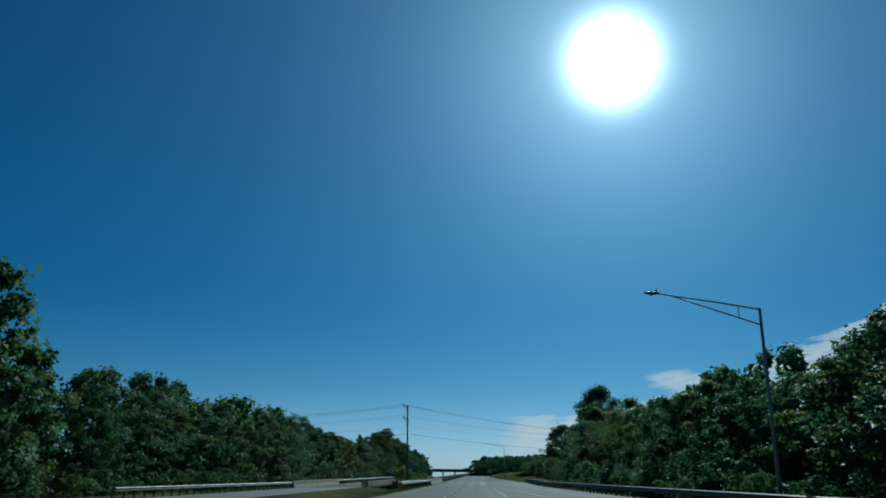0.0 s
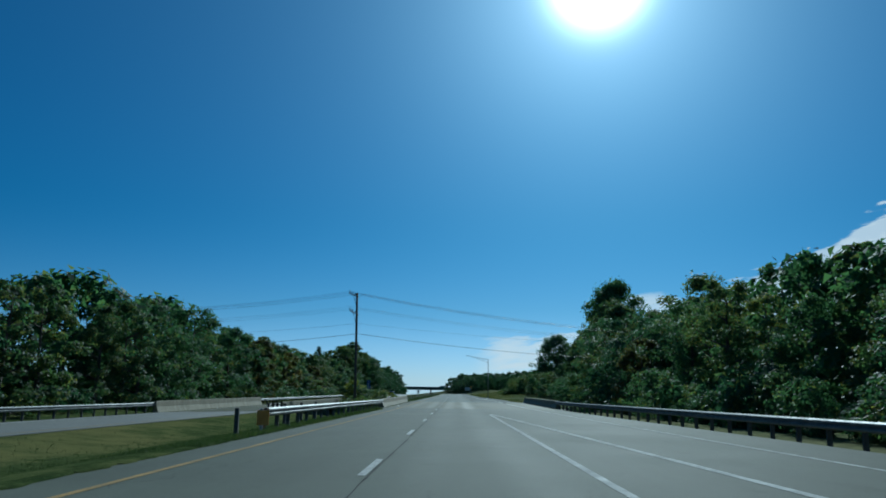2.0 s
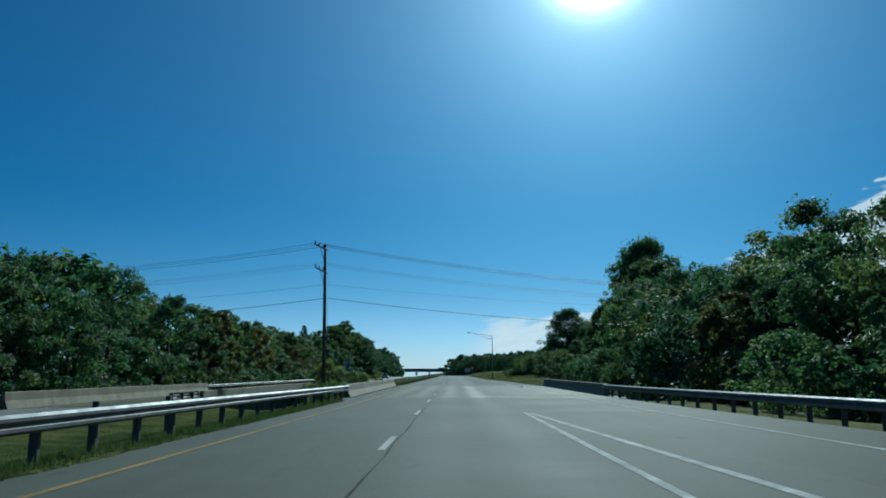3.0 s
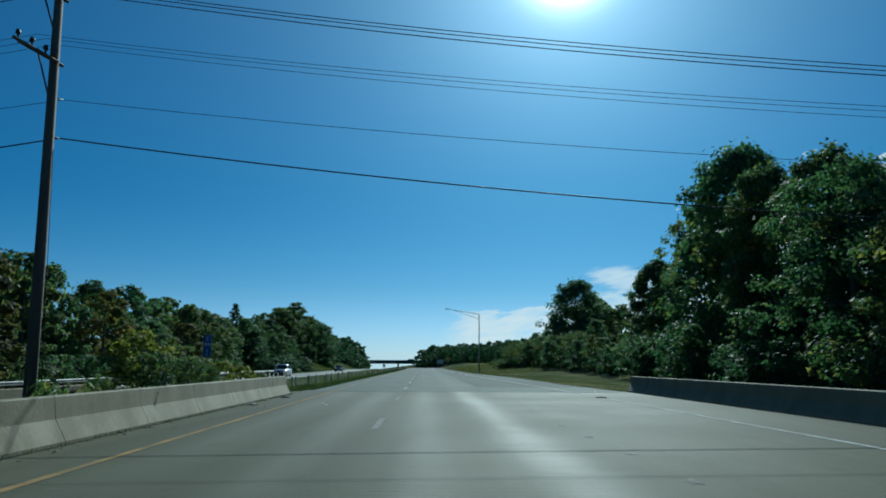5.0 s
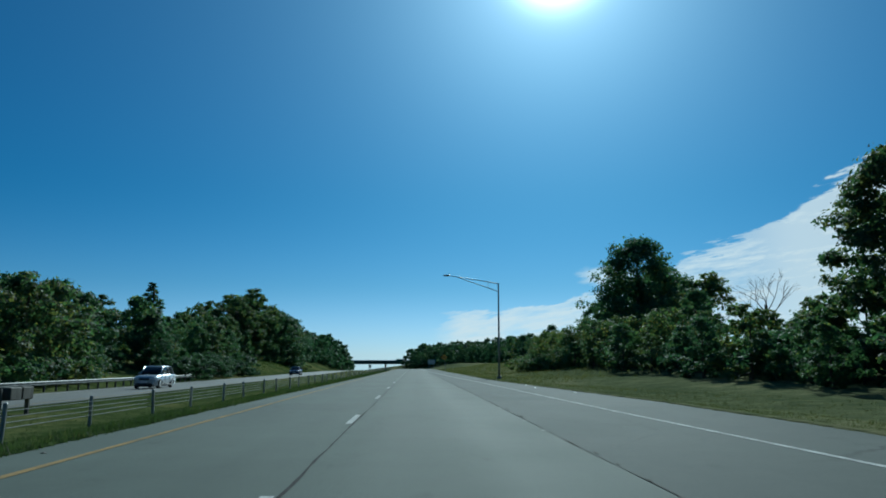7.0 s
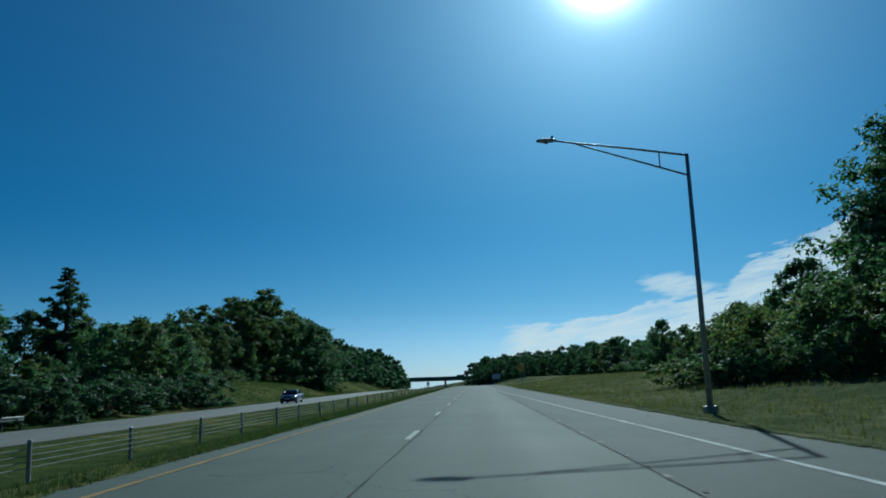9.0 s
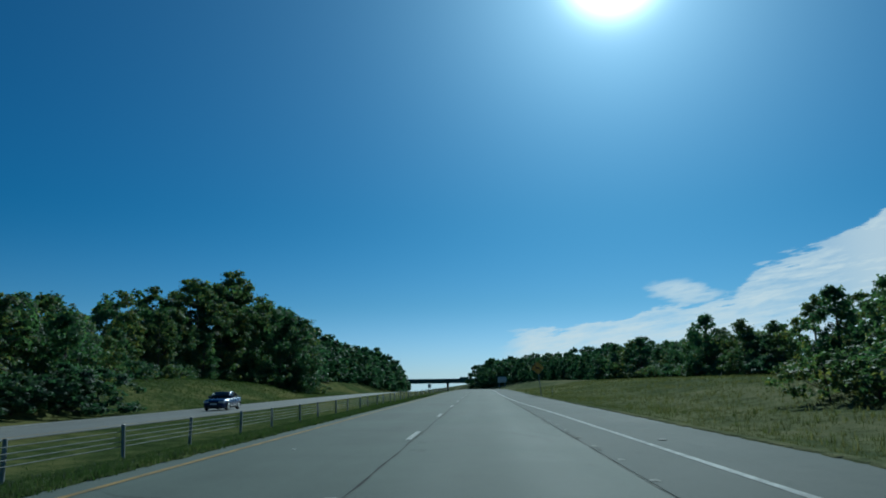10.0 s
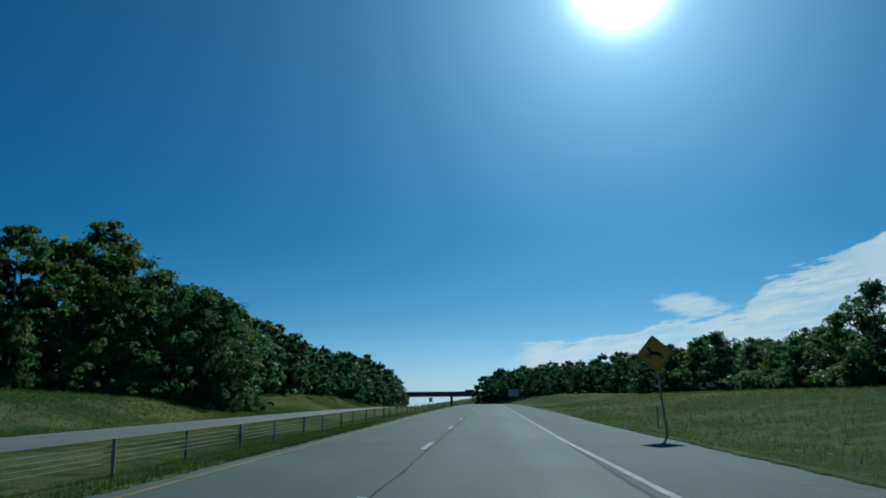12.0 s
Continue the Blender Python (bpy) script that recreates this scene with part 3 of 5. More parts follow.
guard_rail("grey steel guard rail on the outer side of the opposite carriageway", FAR_FAR - 0.9, 1, 152.6, 258.5, FAR_DROP + FAR_FALL + 0.02)


# ---- cable barrier in the median ----
def barrier_x(y):
    return -7.45 - 0.25 * smooth((166 - y) / 8)


def cable_barrier():
    fence = thing("cable_barrier", "four-strand steel cable barrier on grey posts in the grass", "barrier")
    ys = [158.5, 161.0, 163.4, 166.15, 168.5] + [173.2 + 4.646 * k for k in range(60)]
    rng = random.Random(4)
    bm = bmesh.new()
    box(bm, -0.045, 0.045, -0.03, 0.03, -0.45, 0.9, 0.012)
    data = part("post", bm, POST_STEEL, fence)
    for i, y in enumerate(ys):
        x = barrier_x(y) + (0.06 if i % 2 else -0.06)
        m = pose(x, y, land_z(x, y), rng.uniform(-2, 2), rng.uniform(-2.5, 2.5))
        if i == 0:
            data.matrix_basis = m
        else:
            piece("post", data.data, fence, m)
    for hgt in (0.36, 0.48, 0.6, 0.73):
        bm = bmesh.new()
        tube(bm, [(barrier_x(y), y, land_z(barrier_x(y), y) + hgt) for y in ys], 0.012, 5)
        part("cable", bm, CABLE_STEEL, fence)


cable_barrier()


# ---- utility pole and its wires ----
POLE_X, POLE_Y = -10.93, 141.4


def utility_pole():
    base = land_z(POLE_X, POLE_Y) - 0.3
    pole = thing("utility_pole", "dark weathered wooden utility pole with two side crossarms", "utility pole", at=(POLE_X, POLE_Y, base), turn=0)
    top = 13.5 - base
    bm = bmesh.new()
    tube(bm, [(0.15, 0, 0), (0.05, 0, top * 0.5), (-0.1, 0, top)], [0.2, 0.17, 0.13], 12)
    part("shaft", bm, OLD_WOOD, pole)
    for z, reach in ((top - 0.3, 0.95), (top - 2.5, 0.85)):
        bm = bmesh.new()
        for y in (-0.16, 0.16):
            tube(bm, [(0.15, y, z - 0.25), (-reach, y - 0.9, z + 0.2)], 0.06, 4)
        part("crossarm", bm, OLD_WOOD, pole, "two grey timber crossarms bolted side by side")
        bm = bmesh.new()
        tube(bm, [(-0.1, 0, z - 1.5), (-reach * 0.6, -0.2, z + 0.1)], 0.03, 5)
        part("brace", bm, OLD_WOOD, pole)
        for k in range(3):
            u = 0.35 + 0.6 * k / 2
            p = Vector((0.15, -0.0, z - 0.25)).lerp(Vector((-reach, -0.9, z + 0.2)), u)
            bm = bmesh.new()
            tube(bm, [p, p + Vector((0, 0, 0.16)), p + Vector((0, 0, 0.2)), p + Vector((0, 0, 0.34))], [0.03, 0.03, 0.085, 0.06], 8)
            part("insulator", bm, CABLE, pole)
    for z in (9.72, 8.43):
        bm = bmesh.new()
        tube(bm, [(0.05, 0.05, z - base - 0.08), (0.1, 0.45, z - base)], 0.022, 5)
        part("bracket", bm, CABLE, pole)
    bm = bmesh.new()
    tube(bm, [(0.22, 0, 0), (0.13, 0, top * 0.5), (-0.16, 0, top * 0.85)], 0.025, 5)
    part("ground_wire", bm, CABLE, pole)
    bm = bmesh.new()
    tube(bm, [(0.25, -0.2, top * 0.7), (0.95, -0.6, 0.2)], 0.012, 5)
    part("guy_wire", bm, CABLE, pole)


utility_pole()


def wire(name, a, b, sag, radius, label):
    pts = []
    for i in range(33):
        u = i / 32
        p = Vector(a).lerp(Vector(b), u)
        p.z -= sag * 4 * u * (1 - u)
        pts.append(p)
    bm = bmesh.new()
    tube(bm, pts, radius, 5)
    tagged(part(name, bm, CABLE), label, "wire", group="overhead wires")


for dx, z, r, sag, rise, run in ((-0.95, 13.72, 0.014, 1.95, -6.0, -9.5), (-0.6, 13.57, 0.014, 1.95, -6.0, -9.5), (-0.25, 13.37, 0.016, 1.95, -5.9, -9.5), (-0.8, 11.85, 0.008, 1.7, -4.8, -9.5),
                                 (-0.5, 11.7, 0.008, 1.7, -4.8, -9.5), (-0.2, 11.5, 0.008, 1.7, -4.8, -9.5), (0.1, 9.72, 0.01, 1.4, -1.8, -1.4), (0.1, 8.43, 0.024, 1.7, -2.3, -1.4)):
    a = (POLE_X + dx, POLE_Y + (0.45 if z < 10 else 0.2), z)
    wire("overhead_wire", a, (POLE_X + dx + 68, POLE_Y + run, z + rise), sag, r, "thin black overhead wire running across the highway")
    wire("overhead_wire", a, (POLE_X + dx - 62, POLE_Y + 10, z - 0.6), sag, r, "thin black overhead wire running to the woods")


# ---- street lamps ----
def street_lamp(x, y):
    base = land_z(x, y) - 0.05
    lamp = thing("street_lamp", "tall grey steel street lamp with a truss arm over the road", "street lamp", group="street lamps", at=(x, y, base))
    h = 9.6 + road_z(y) - base
    bm = bmesh.new()
    tube(bm, [(0, 0, 0), (0, 0, h)], [0.12, 0.07], 12)
    part("shaft", bm, POST_STEEL, lamp)
    bm = bmesh.new()
    box(bm, -0.22, 0.22, -0.22, 0.22, 0, 0.3, 0.03)
    part("base_box", bm, POST_STEEL, lamp)
    bm = bmesh.new()
    tube(bm, [(0, 0, h - 0.05), (-2.2, 0, h + 0.32), (-4.2, 0, h + 0.62), (-5.0, 0, h + 0.75)], [0.045, 0.042, 0.038, 0.034], 8)
    tube(bm, [(0, 0, h - 0.85), (-2.2, 0, h - 0.1), (-4.2, 0, h + 0.58)], [0.04, 0.036, 0.03], 8)
    tube(bm, [(-1.05, 0, h + 0.12), (-1.05, 0, h - 0.47)], 0.025, 6)
    part("truss_arm", bm, POST_STEEL, lamp)
    bm = bmesh.new()
    sections = ((-4.95, 0.06, 0.05), (-5.1, 0.13, 0.08), (-5.45, 0.16, 0.09), (-5.72, 0.1, 0.04))
    rings = []
    for sx, w, t in sections:
        rings.append([bm.verts.new((sx, w * math.cos(k * math.tau / 10), h + 0.78 + t * math.sin(k * math.tau / 10))) for k in range(10)])
    for ra, rb in zip(rings, rings[1:]):
        for k in range(10):
            bm.faces.new((ra[k], ra[(k + 1) % 10], rb[(k + 1) % 10], rb[k])).smooth = True
    bm.faces.new(rings[0])
    bm.faces.new(list(reversed(rings[-1])))
    bmesh.ops.recalc_face_normals(bm, faces=bm.faces)
    head = part("lamp_head", bm, POST_STEEL, lamp)
    bm = bmesh.new()
    tube(bm, [(-5.1, 0, h + 0.87), (-5.1, 0, h + 0.97)], 0.04, 8)
    part("photocell", bm, CABLE, head)
    bm = bmesh.new()
    tube(bm, [(-5.35, 0, h + 0.71), (-5.35, 0, h + 0.66)], [0.12, 0.06], 10)
    part("lens", bm, STEEL, head)


street_lamp(10.0, 241.8)
street_lamp(16.2, 39.8)


# ---- signs ----
SIGN_YELLOW = rough_surface("faded amber sign sheeting", (0.62, 0.29, 0.03), (0.74, 0.36, 0.045), 0.02, 0.4, 0.5, 0.02)
SIGN_ORANGE = rough_surface("faded orange marker sheeting", (0.72, 0.24, 0.02), (0.85, 0.32, 0.04), 0.02, 0.3, 0.5, 0.02)
SIGN_BLUE = rough_surface("blue sign sheeting", (0.012, 0.07, 0.26), (0.02, 0.1, 0.34), 0.03, 0.4, 0.45, 0.02)
SIGN_GREEN = rough_surface("green sign sheeting", (0.01, 0.09, 0.06), (0.016, 0.12, 0.08), 0.03, 0.4, 0.45, 0.02)
SIGN_BACK = rough_surface("plain aluminium sign back", (0.3, 0.32, 0.33), (0.45, 0.47, 0.48), 0.03, 0.4, 0.45, 0.02, 0.6)
BLACK = rough_surface("black sign ink", (0.012, 0.012, 0.012), (0.025, 0.025, 0.025), 0.03, 0.3, 0.5, 0.0)
WHITE_SHEET = rough_surface("white sign sheeting", (0.6, 0.6, 0.58), (0.75, 0.75, 0.73), 0.03, 0.4, 0.5, 0.0)


def slab_outline(bm, outline, y0, y1):
    """A flat plate in the xz plane from an outline of (x, z)."""
    front = [bm.verts.new((x, y0, z)) for x, z in outline]
    back = [bm.verts.new((x, y1, z)) for x, z in outline]
    n = len(outline)
    bm.faces.new(front)
    bm.faces.new(list(reversed(back)))
    for k in range(n):
        bm.faces.new((front[k], back[k], back[(k + 1) % n], front[(k + 1) % n]))
    bmesh.ops.recalc_face_normals(bm, faces=bm.faces)
    return bm


def rounded(pts, r):
    out = []
    for i, p in enumerate(pts):
        a, b, c = Vector(pts[i - 1]), Vector(p), Vector(pts[(i + 1) % len(pts)])
        u, v = (a - b).normalized() * r, (c - b).normalized() * r
        for k in range(4):
            s = k / 3
            out.append(tuple((b + u) * (1 - s) ** 2 + b * 2 * s * (1 - s) + (b + v) * s * s))
    return out


def deer_sign():
    x, y = 7.4, 310.4
    base = land_z(x, y)
    sign = thing("warning_sign", "amber diamond deer-crossing sign on a leaning steel post", "road sign", at=(x, y, base))
    sign.matrix_basis = pose(x, y, base, 0, -5.5, 0)
    bm = bmesh.new()
    box(bm, -0.035, 0.035, 0.02, 0.07, -0.4, 3.0, 0.008)
    part("post", bm, POST_STEEL, sign)
    half = 0.62
    zc = 2.72
    plate_pts = rounded([(0, zc - half), (half, zc), (0, zc + half), (-half, zc)], 0.07)
    bm = bmesh.new()
    slab_outline(bm, plate_pts, -0.004, 0.012)
    plate = part("plate", bm, SIGN_YELLOW, sign)
    for k in range(4):
        ring = [(0, -1), (1, 0), (0, 1), (-1, 0)]
        a, b = ring[k], ring[(k + 1) % 4]
        o, i = half - 0.045, half - 0.07
        bm = bmesh.new()
        slab_outline(bm, [(a[0] * o, zc + a[1] * o), (b[0] * o, zc + b[1] * o), (b[0] * i, zc + b[1] * i), (a[0] * i, zc + a[1] * i)], -0.008, -0.0045)
        part("border", bm, BLACK, plate)
    shapes = [
        [(-0.2, 0.02), (-0.12, 0.1), (0.08, 0.06), (0.17, 0.02), (0.16, -0.06), (0.05, -0.05), (-0.1, -0.02)],
        [(-0.18, 0.06), (-0.2, 0.18), (-0.13, 0.2), (-0.1, 0.09)],
        [(-0.27, 0.2), (-0.2, 0.24), (-0.11, 0.21), (-0.15, 0.16), (-0.24, 0.17)],
        [(-0.19, 0.02), (-0.33, -0.04), (-0.34, -0.075), (-0.15, -0.015)],
        [(-0.12, 0.0), (-0.24, -0.11), (-0.22, -0.135), (-0.06, -0.02)],
        [(0.1, 0.0), (0.26, -0.17), (0.3, -0.17), (0.18, 0.0)],
        [(0.07, 0.0), (0.17, -0.2), (0.2, -0.2), (0.13, 0.0)],
    ]
    bm = bmesh.new()
    for k, pts in enumerate(shapes):
        slab_outline(bm, [(px, zc + pz) for px, pz in pts], -0.0085 - 0.0004 * k, -0.0045)
    part("pictogram", bm, BLACK, plate)
    for z in (zc - 0.3, zc + 0.3):
        bm = bmesh.new()
        tube(bm, [(0, -0.012, z), (0, -0.004, z)], 0.014, 8)
        part("bolt", bm, STEEL, plate)


deer_sign()


def marker_post():
    x, y = 9.4, 321.0
    post = thing("marker_post", "short thin dark marker post in the grass", "post", at=(x, y, land_z(x, y)))
    bm = bmesh.new()
    box(bm, -0.03, 0.03, -0.02, 0.02, -0.2, 0.95, 0.006)
    part("stake", bm, POST_STEEL, post)
    bm = bmesh.new()
    box(bm, -0.035, 0.035, -0.026, -0.0215, 0.7, 0.92)
    part("reflector", bm, SIGN_GREEN, post)


marker_post()


def letters(text, size, mat, name, parent, x, y, z):
    curve = bpy.data.curves.new(name, "FONT")
    curve.body, curve.size, curve.align_x, curve.align_y, curve.extrude = text, size, "CENTER", "CENTER", 0.002
    tmp = bpy.data.objects.new(name, curve)
    data = bpy.data.meshes.new_from_object(tmp)
    bpy.data.objects.remove(tmp)
    data.materials.append(mat)
    ob = new(name, data)
    ob.parent = parent
    ob.matrix_basis = pose(x, y, z, 90, 0, 0)


def blue_sign():
    x, y = -11.5, 161.7
    base = land_z(x, y)
    sign = thing("route_sign", "small tall blue roadside sign with white characters among shrubs", "road sign", at=(x, y, base))
    top = 2.9 - base
    bm = bmesh.new()
    box(bm, -0.035, 0.035, 0.02, 0.07, -0.3, top - 0.05, 0.008)
    part("post", bm, POST_STEEL, sign)
    bm = bmesh.new()
    slab_outline(bm, rounded([(-0.23, top - 1.25), (0.23, top - 1.25), (0.23, top), (-0.23, top)], 0.03), -0.004, 0.018)
    plate = part("plate", bm, SIGN_BLUE, sign)
    letters("E", 0.3, WHITE_SHEET, "lettering", plate, 0, -0.008, top - 0.21)
    letters("RR", 0.27, WHITE_SHEET, "lettering", plate, 0, -0.008, top - 0.56)
    letters("1", 0.3, WHITE_SHEET, "lettering", plate, 0, -0.008, top - 0.9)
    bm = bmesh.new()
    box(bm, -0.07, 0.07, -0.008, -0.0045, top - 1.13, top - 1.1)
    part("character_bar", bm, WHITE_SHEET, plate)


blue_sign()


def end_marker():
    x, y = -5.4, 75.35
    marker = thing("rail_end_marker", "square orange object marker on the guard rail's blunt end", "marker", at=(x, y, road_z(y) - 0.1))
    bm = bmesh.new()
    box(bm, -0.05, 0.05, 0.02, 0.12, -0.4, 0.8, 0.008)
    part("post", bm, POST_STEEL, marker)
    bm = bmesh.new()
    box(bm, -0.14, 0.28, -0.02, 0.018, 0.22, 0.74, 0.01)
    part("plate", bm, SIGN_ORANGE, marker)


end_marker()


# ---- overpass ahead ----
def overpass():
    y0 = 690.0
    bridge = thing("overpass", "long dark green steel girder overpass on concrete piers", "bridge", at=(0, y0, 0))
    low = road_z(y0)
    top = 4.1
    bm = bmesh.new()
    box(bm, -95, 40, 0, 11, top - 1.1, top - 0.85)
    part("deck", bm, CONCRETE, bridge)
    for y in (1.0, 4.0, 7.0, 10.0):
        bm = bmesh.new()
        box(bm, -80, 4, y - 0.2, y + 0.2, top - 2.7, top - 1.11)
        part("girder", bm, PAINTED_GREEN, bridge)
    for y in (-0.31, 11.01):
        bm = bmesh.new()
        box(bm, -95, 40, y, y + 0.3, top - 1.3, top, 0.02)
        part("parapet", bm, PAINTED_GREEN, bridge)
    for x in (-45.0, -19.0):
        bm = bmesh.new()
        box(bm, x - 0.55, x + 0.55, 0.5, 10.5, top - 3.5, top - 2.71, 0.04)
        pier = part("pier", bm, CONCRETE, bridge)
        for y in (1.5, 5.5, 9.5):
            bm = bmesh.new()
            tube(bm, [(x, y, low - 2.0), (x, y, top - 3.51)], 0.5, 10)
            part("column", bm, CONCRETE, pier)
    for side, x in ((1, 2.0), (-1, -75.0)):
        bm = bmesh.new()
        extrude_profile(bm, [(x - 9 * side, low - 1.5), (x, top - 2.72), (x + 4 * side, top - 1.11), (x + 30 * side, top - 1.11), (x + 30 * side, low - 3)], [(0, -3, 0), (0, 14, 0)])
        bmesh.ops.recalc_face_normals(bm, faces=bm.faces)
        part("abutment", bm, GRASS, bridge, "grassed abutment slope")


overpass()


def bridge_sign():
    sign = thing("guide_sign", "dark green guide sign fixed to the overpass rail", "road sign", at=(-8.8, 689.3, 0))
    bm = bmesh.new()
    box(bm, -2.6, 2.6, -0.06, 0.04, 1.6, 5.0, 0.03)
    part("panel", bm, SIGN_GREEN, sign)
    for x in (-1.8, 0, 1.8):
        bm = bmesh.new()
        box(bm, x - 0.06, x + 0.06, 0.041, 0.388, 2.0, 4.6)
        part("bracket", bm, POST_STEEL, sign)


bridge_sign()


def big_sign(name, label, x, y, z0, z1, w, mat, cat):
    base = land_z(x, y)
    sign = thing(name, label, cat, at=(x, y, base))
    bm = bmesh.new()
    box(bm, -w / 2, w / 2, -0.05, 0.05, z0 - base, z1 - base, 0.02)
    part("panel", bm, mat, sign)
    for px in (-w * 0.32, w * 0.32):
        bm = bmesh.new()
        box(bm, px - 0.12, px + 0.12, 0.051, 0.25, -0.4, z1 - base - 0.2, 0.02)
        part("post", bm, POST_STEEL, sign)


big_sign("guide_sign", "pale grey guide sign standing in the grass", 10.0, 547.0, 1.4, 3.7, 3.6, SIGN_BACK, "road sign")
big_sign("guide_sign", "small grey sign back in the median before the overpass", -28.6, 672.0, -1.0, 1.0, 1.8, SIGN_BACK, "road sign")


# ---- trees ----
def leaf_mesh(name, co, mat, sides=3):
    """Loose leaves or blades of three or four points each."""
    n = len(co) // sides
    data = bpy.data.meshes.new(name)
    data.vertices.add(n * sides)
    data.vertices.foreach_set("co", co.reshape(-1).astype(np.float32))
    data.loops.add(n * sides)
    data.loops.foreach_set("vertex_index", np.arange(n * sides, dtype=np.int32))
    data.polygons.add(n)
    data.polygons.foreach_set("loop_start", np.arange(0, n * sides, sides, dtype=np.int32))
    data.update(calc_edges=True)
    data.materials.append(mat)
    return data


def crown_mesh(name, seed, radius, low, high, leaves, size, mat, lumps, droop=0.0, shape="round", oval=False, flat=0.75):
    """Many small leaves on lumps, the lumps gathered into boughs round the trunk, with gaps between; flat boughs lie in layers."""
    rng = np.random.default_rng(seed)
    heads = max(6, lumps // 6)
    sub, reach_of = [], []
    for i in range(heads):
        u = (i + rng.uniform(0, 1)) / heads
        z = low + (high - low) * u
        if shape == "cone":
            reach = radius * (1.03 - u) ** 0.85
        elif shape == "bush":
            reach = radius * math.sqrt(max(0.05, 1 - u * u * 0.85))
        else:
            reach = radius * (math.sin(math.pi * min(1, 0.2 + 0.8 * u) ** 0.85) ** 0.55 * 0.95 + 0.05)
        a = i * 2.4 + rng.uniform(-0.7, 0.7)
        d = reach * rng.uniform(0.3, 1.0)
        sub.append((d * math.cos(a), d * math.sin(a), z))
        taper = 0.1 if shape == "cone" else 0.45
        reach_of.append(radius * rng.uniform(0.24, 0.5) * (taper + (1 - taper) * reach / radius))
    centres, sizes = [], []
    for i in range(lumps):
        k = i % heads
        off = rng.normal(size=3)
        off /= np.linalg.norm(off)
        off *= reach_of[k] * rng.uniform(0.25, 1.0)
        # boughs sag towards their ends
        sag = 0.22 * (off[0] ** 2 + off[1] ** 2) / reach_of[k]
        off[2] = off[2] * flat - sag + 0.12 * reach_of[k]
        c = np.array(sub[k]) + off
        c[2] = max(c[2], low * 0.6)
        dome = high * (1 - (0.45 if shape == "bush" else 0.34) * min(1.2, math.hypot(c[0], c[1]) / radius) ** 2)
        if shape != "cone" and c[2] > dome:
            c[2] = dome - 0.1 * high * rng.uniform(0, 1) ** 1.5
        centres.append(c)
        sizes.append(radius * rng.uniform(0.07, 0.165) * (max(0.35, 1.25 - c[2] / high) * 1.35 if shape == "cone" else 1.0))
    centres, sizes = np.array(centres), np.array(sizes)
    share = rng.choice(lumps, leaves, p=sizes ** 2 / (sizes ** 2).sum())
    out = rng.normal(size=(leaves, 3))
    out[:, 2] += 0.25
    out /= np.linalg.norm(out, axis=1)[:, None]
    far = rng.uniform(0.35, 1.0, (leaves, 1)) ** 0.7 + (rng.uniform(0, 1, (leaves, 1)) ** 10) * 0.9
    off = out * far * sizes[share][:, None]
    off[:, 2] *= 0.55 + 0.4 * flat
    pos = centres[share] + off
    pos[:, 2] = np.maximum(pos[:, 2], 0.05)
    # leaves shingle over their lump, mostly facing up and outwards
    bough = centres[share] * (1, 1, 0)
    bough /= np.linalg.norm(bough, axis=1)[:, None] + 1e-6
    face = out * 0.6 + bough * 0.35 + rng.normal(size=(leaves, 3)) * 0.42
    face[:, 2] += 0.45
    face /= np.linalg.norm(face, axis=1)[:, None]
    d1 = out * 0.5 + rng.normal(size=(leaves, 3)) * 0.8
    d1[:, 2] -= 0.45 + droop
    d1 -= face * (d1 * face).sum(1)[:, None]
    d1 /= np.linalg.norm(d1, axis=1)[:, None] + 1e-9
    d2 = np.cross(face, d1)
    s = size * rng.uniform(0.5, 1.4, (leaves, 1))
    if oval:
        # a leaf folded along its middle, four-cornered
        d3 = face * s * 0.1
        quads = np.stack([pos - d1 * s * 0.5, pos + d2 * s * 0.3 + d3, pos + d1 * s * 0.62, pos - d2 * s * 0.3 + d3], 1)
        return leaf_mesh(name, quads.reshape(-1, 3), mat, 4), centres
    blades = np.stack([pos - d1 * s * 0.35 + d2 * s * 0.45, pos + d1 * s * 0.7, pos - d1 * s * 0.4 - d2 * s * 0.42], 1)
    return leaf_mesh(name, blades.reshape(-1, 3), mat), centres


def trunk_mesh(name, seed, high, centres, thick):
    rng = random.Random(seed)
    bm = bmesh.new()
    lean = (rng.uniform(-0.4, 0.4), rng.uniform(-0.4, 0.4))
    axis = [Vector((lean[0] * u, lean[1] * u, high * u - 0.3 * (1 - u))) for u in (0, 0.08, 0.3, 0.55, 0.8, 0.95)]
    tube(bm, axis, [thick * 1.5, thick, thick * 0.8, thick * 0.55, thick * 0.28, thick * 0.1], 8)
    for c in list(centres)[:: max(1, len(centres) // 14)]:
        z = max(0.12 * high, c[2] - 0.45 * math.hypot(c[0], c[1]) - 0.4)
        root = Vector((lean[0] * z / high, lean[1] * z / high, z))
        tip = Vector(c)
        mid = root.lerp(tip, 0.55) + Vector((0, 0, -0.12 * (tip - root).length * 0.5))
        tube(bm, [root, mid, tip], [thick * 0.32, thick * 0.2, thick * 0.05], 4, caps=False)
    data = bpy.data.meshes.new(name)
    bm.to_mesh(data)
    bm.free()
    data.materials.append(BARK)
    return data


# kind: unit trees about 10 m high, scaled where they stand
KINDS = {}


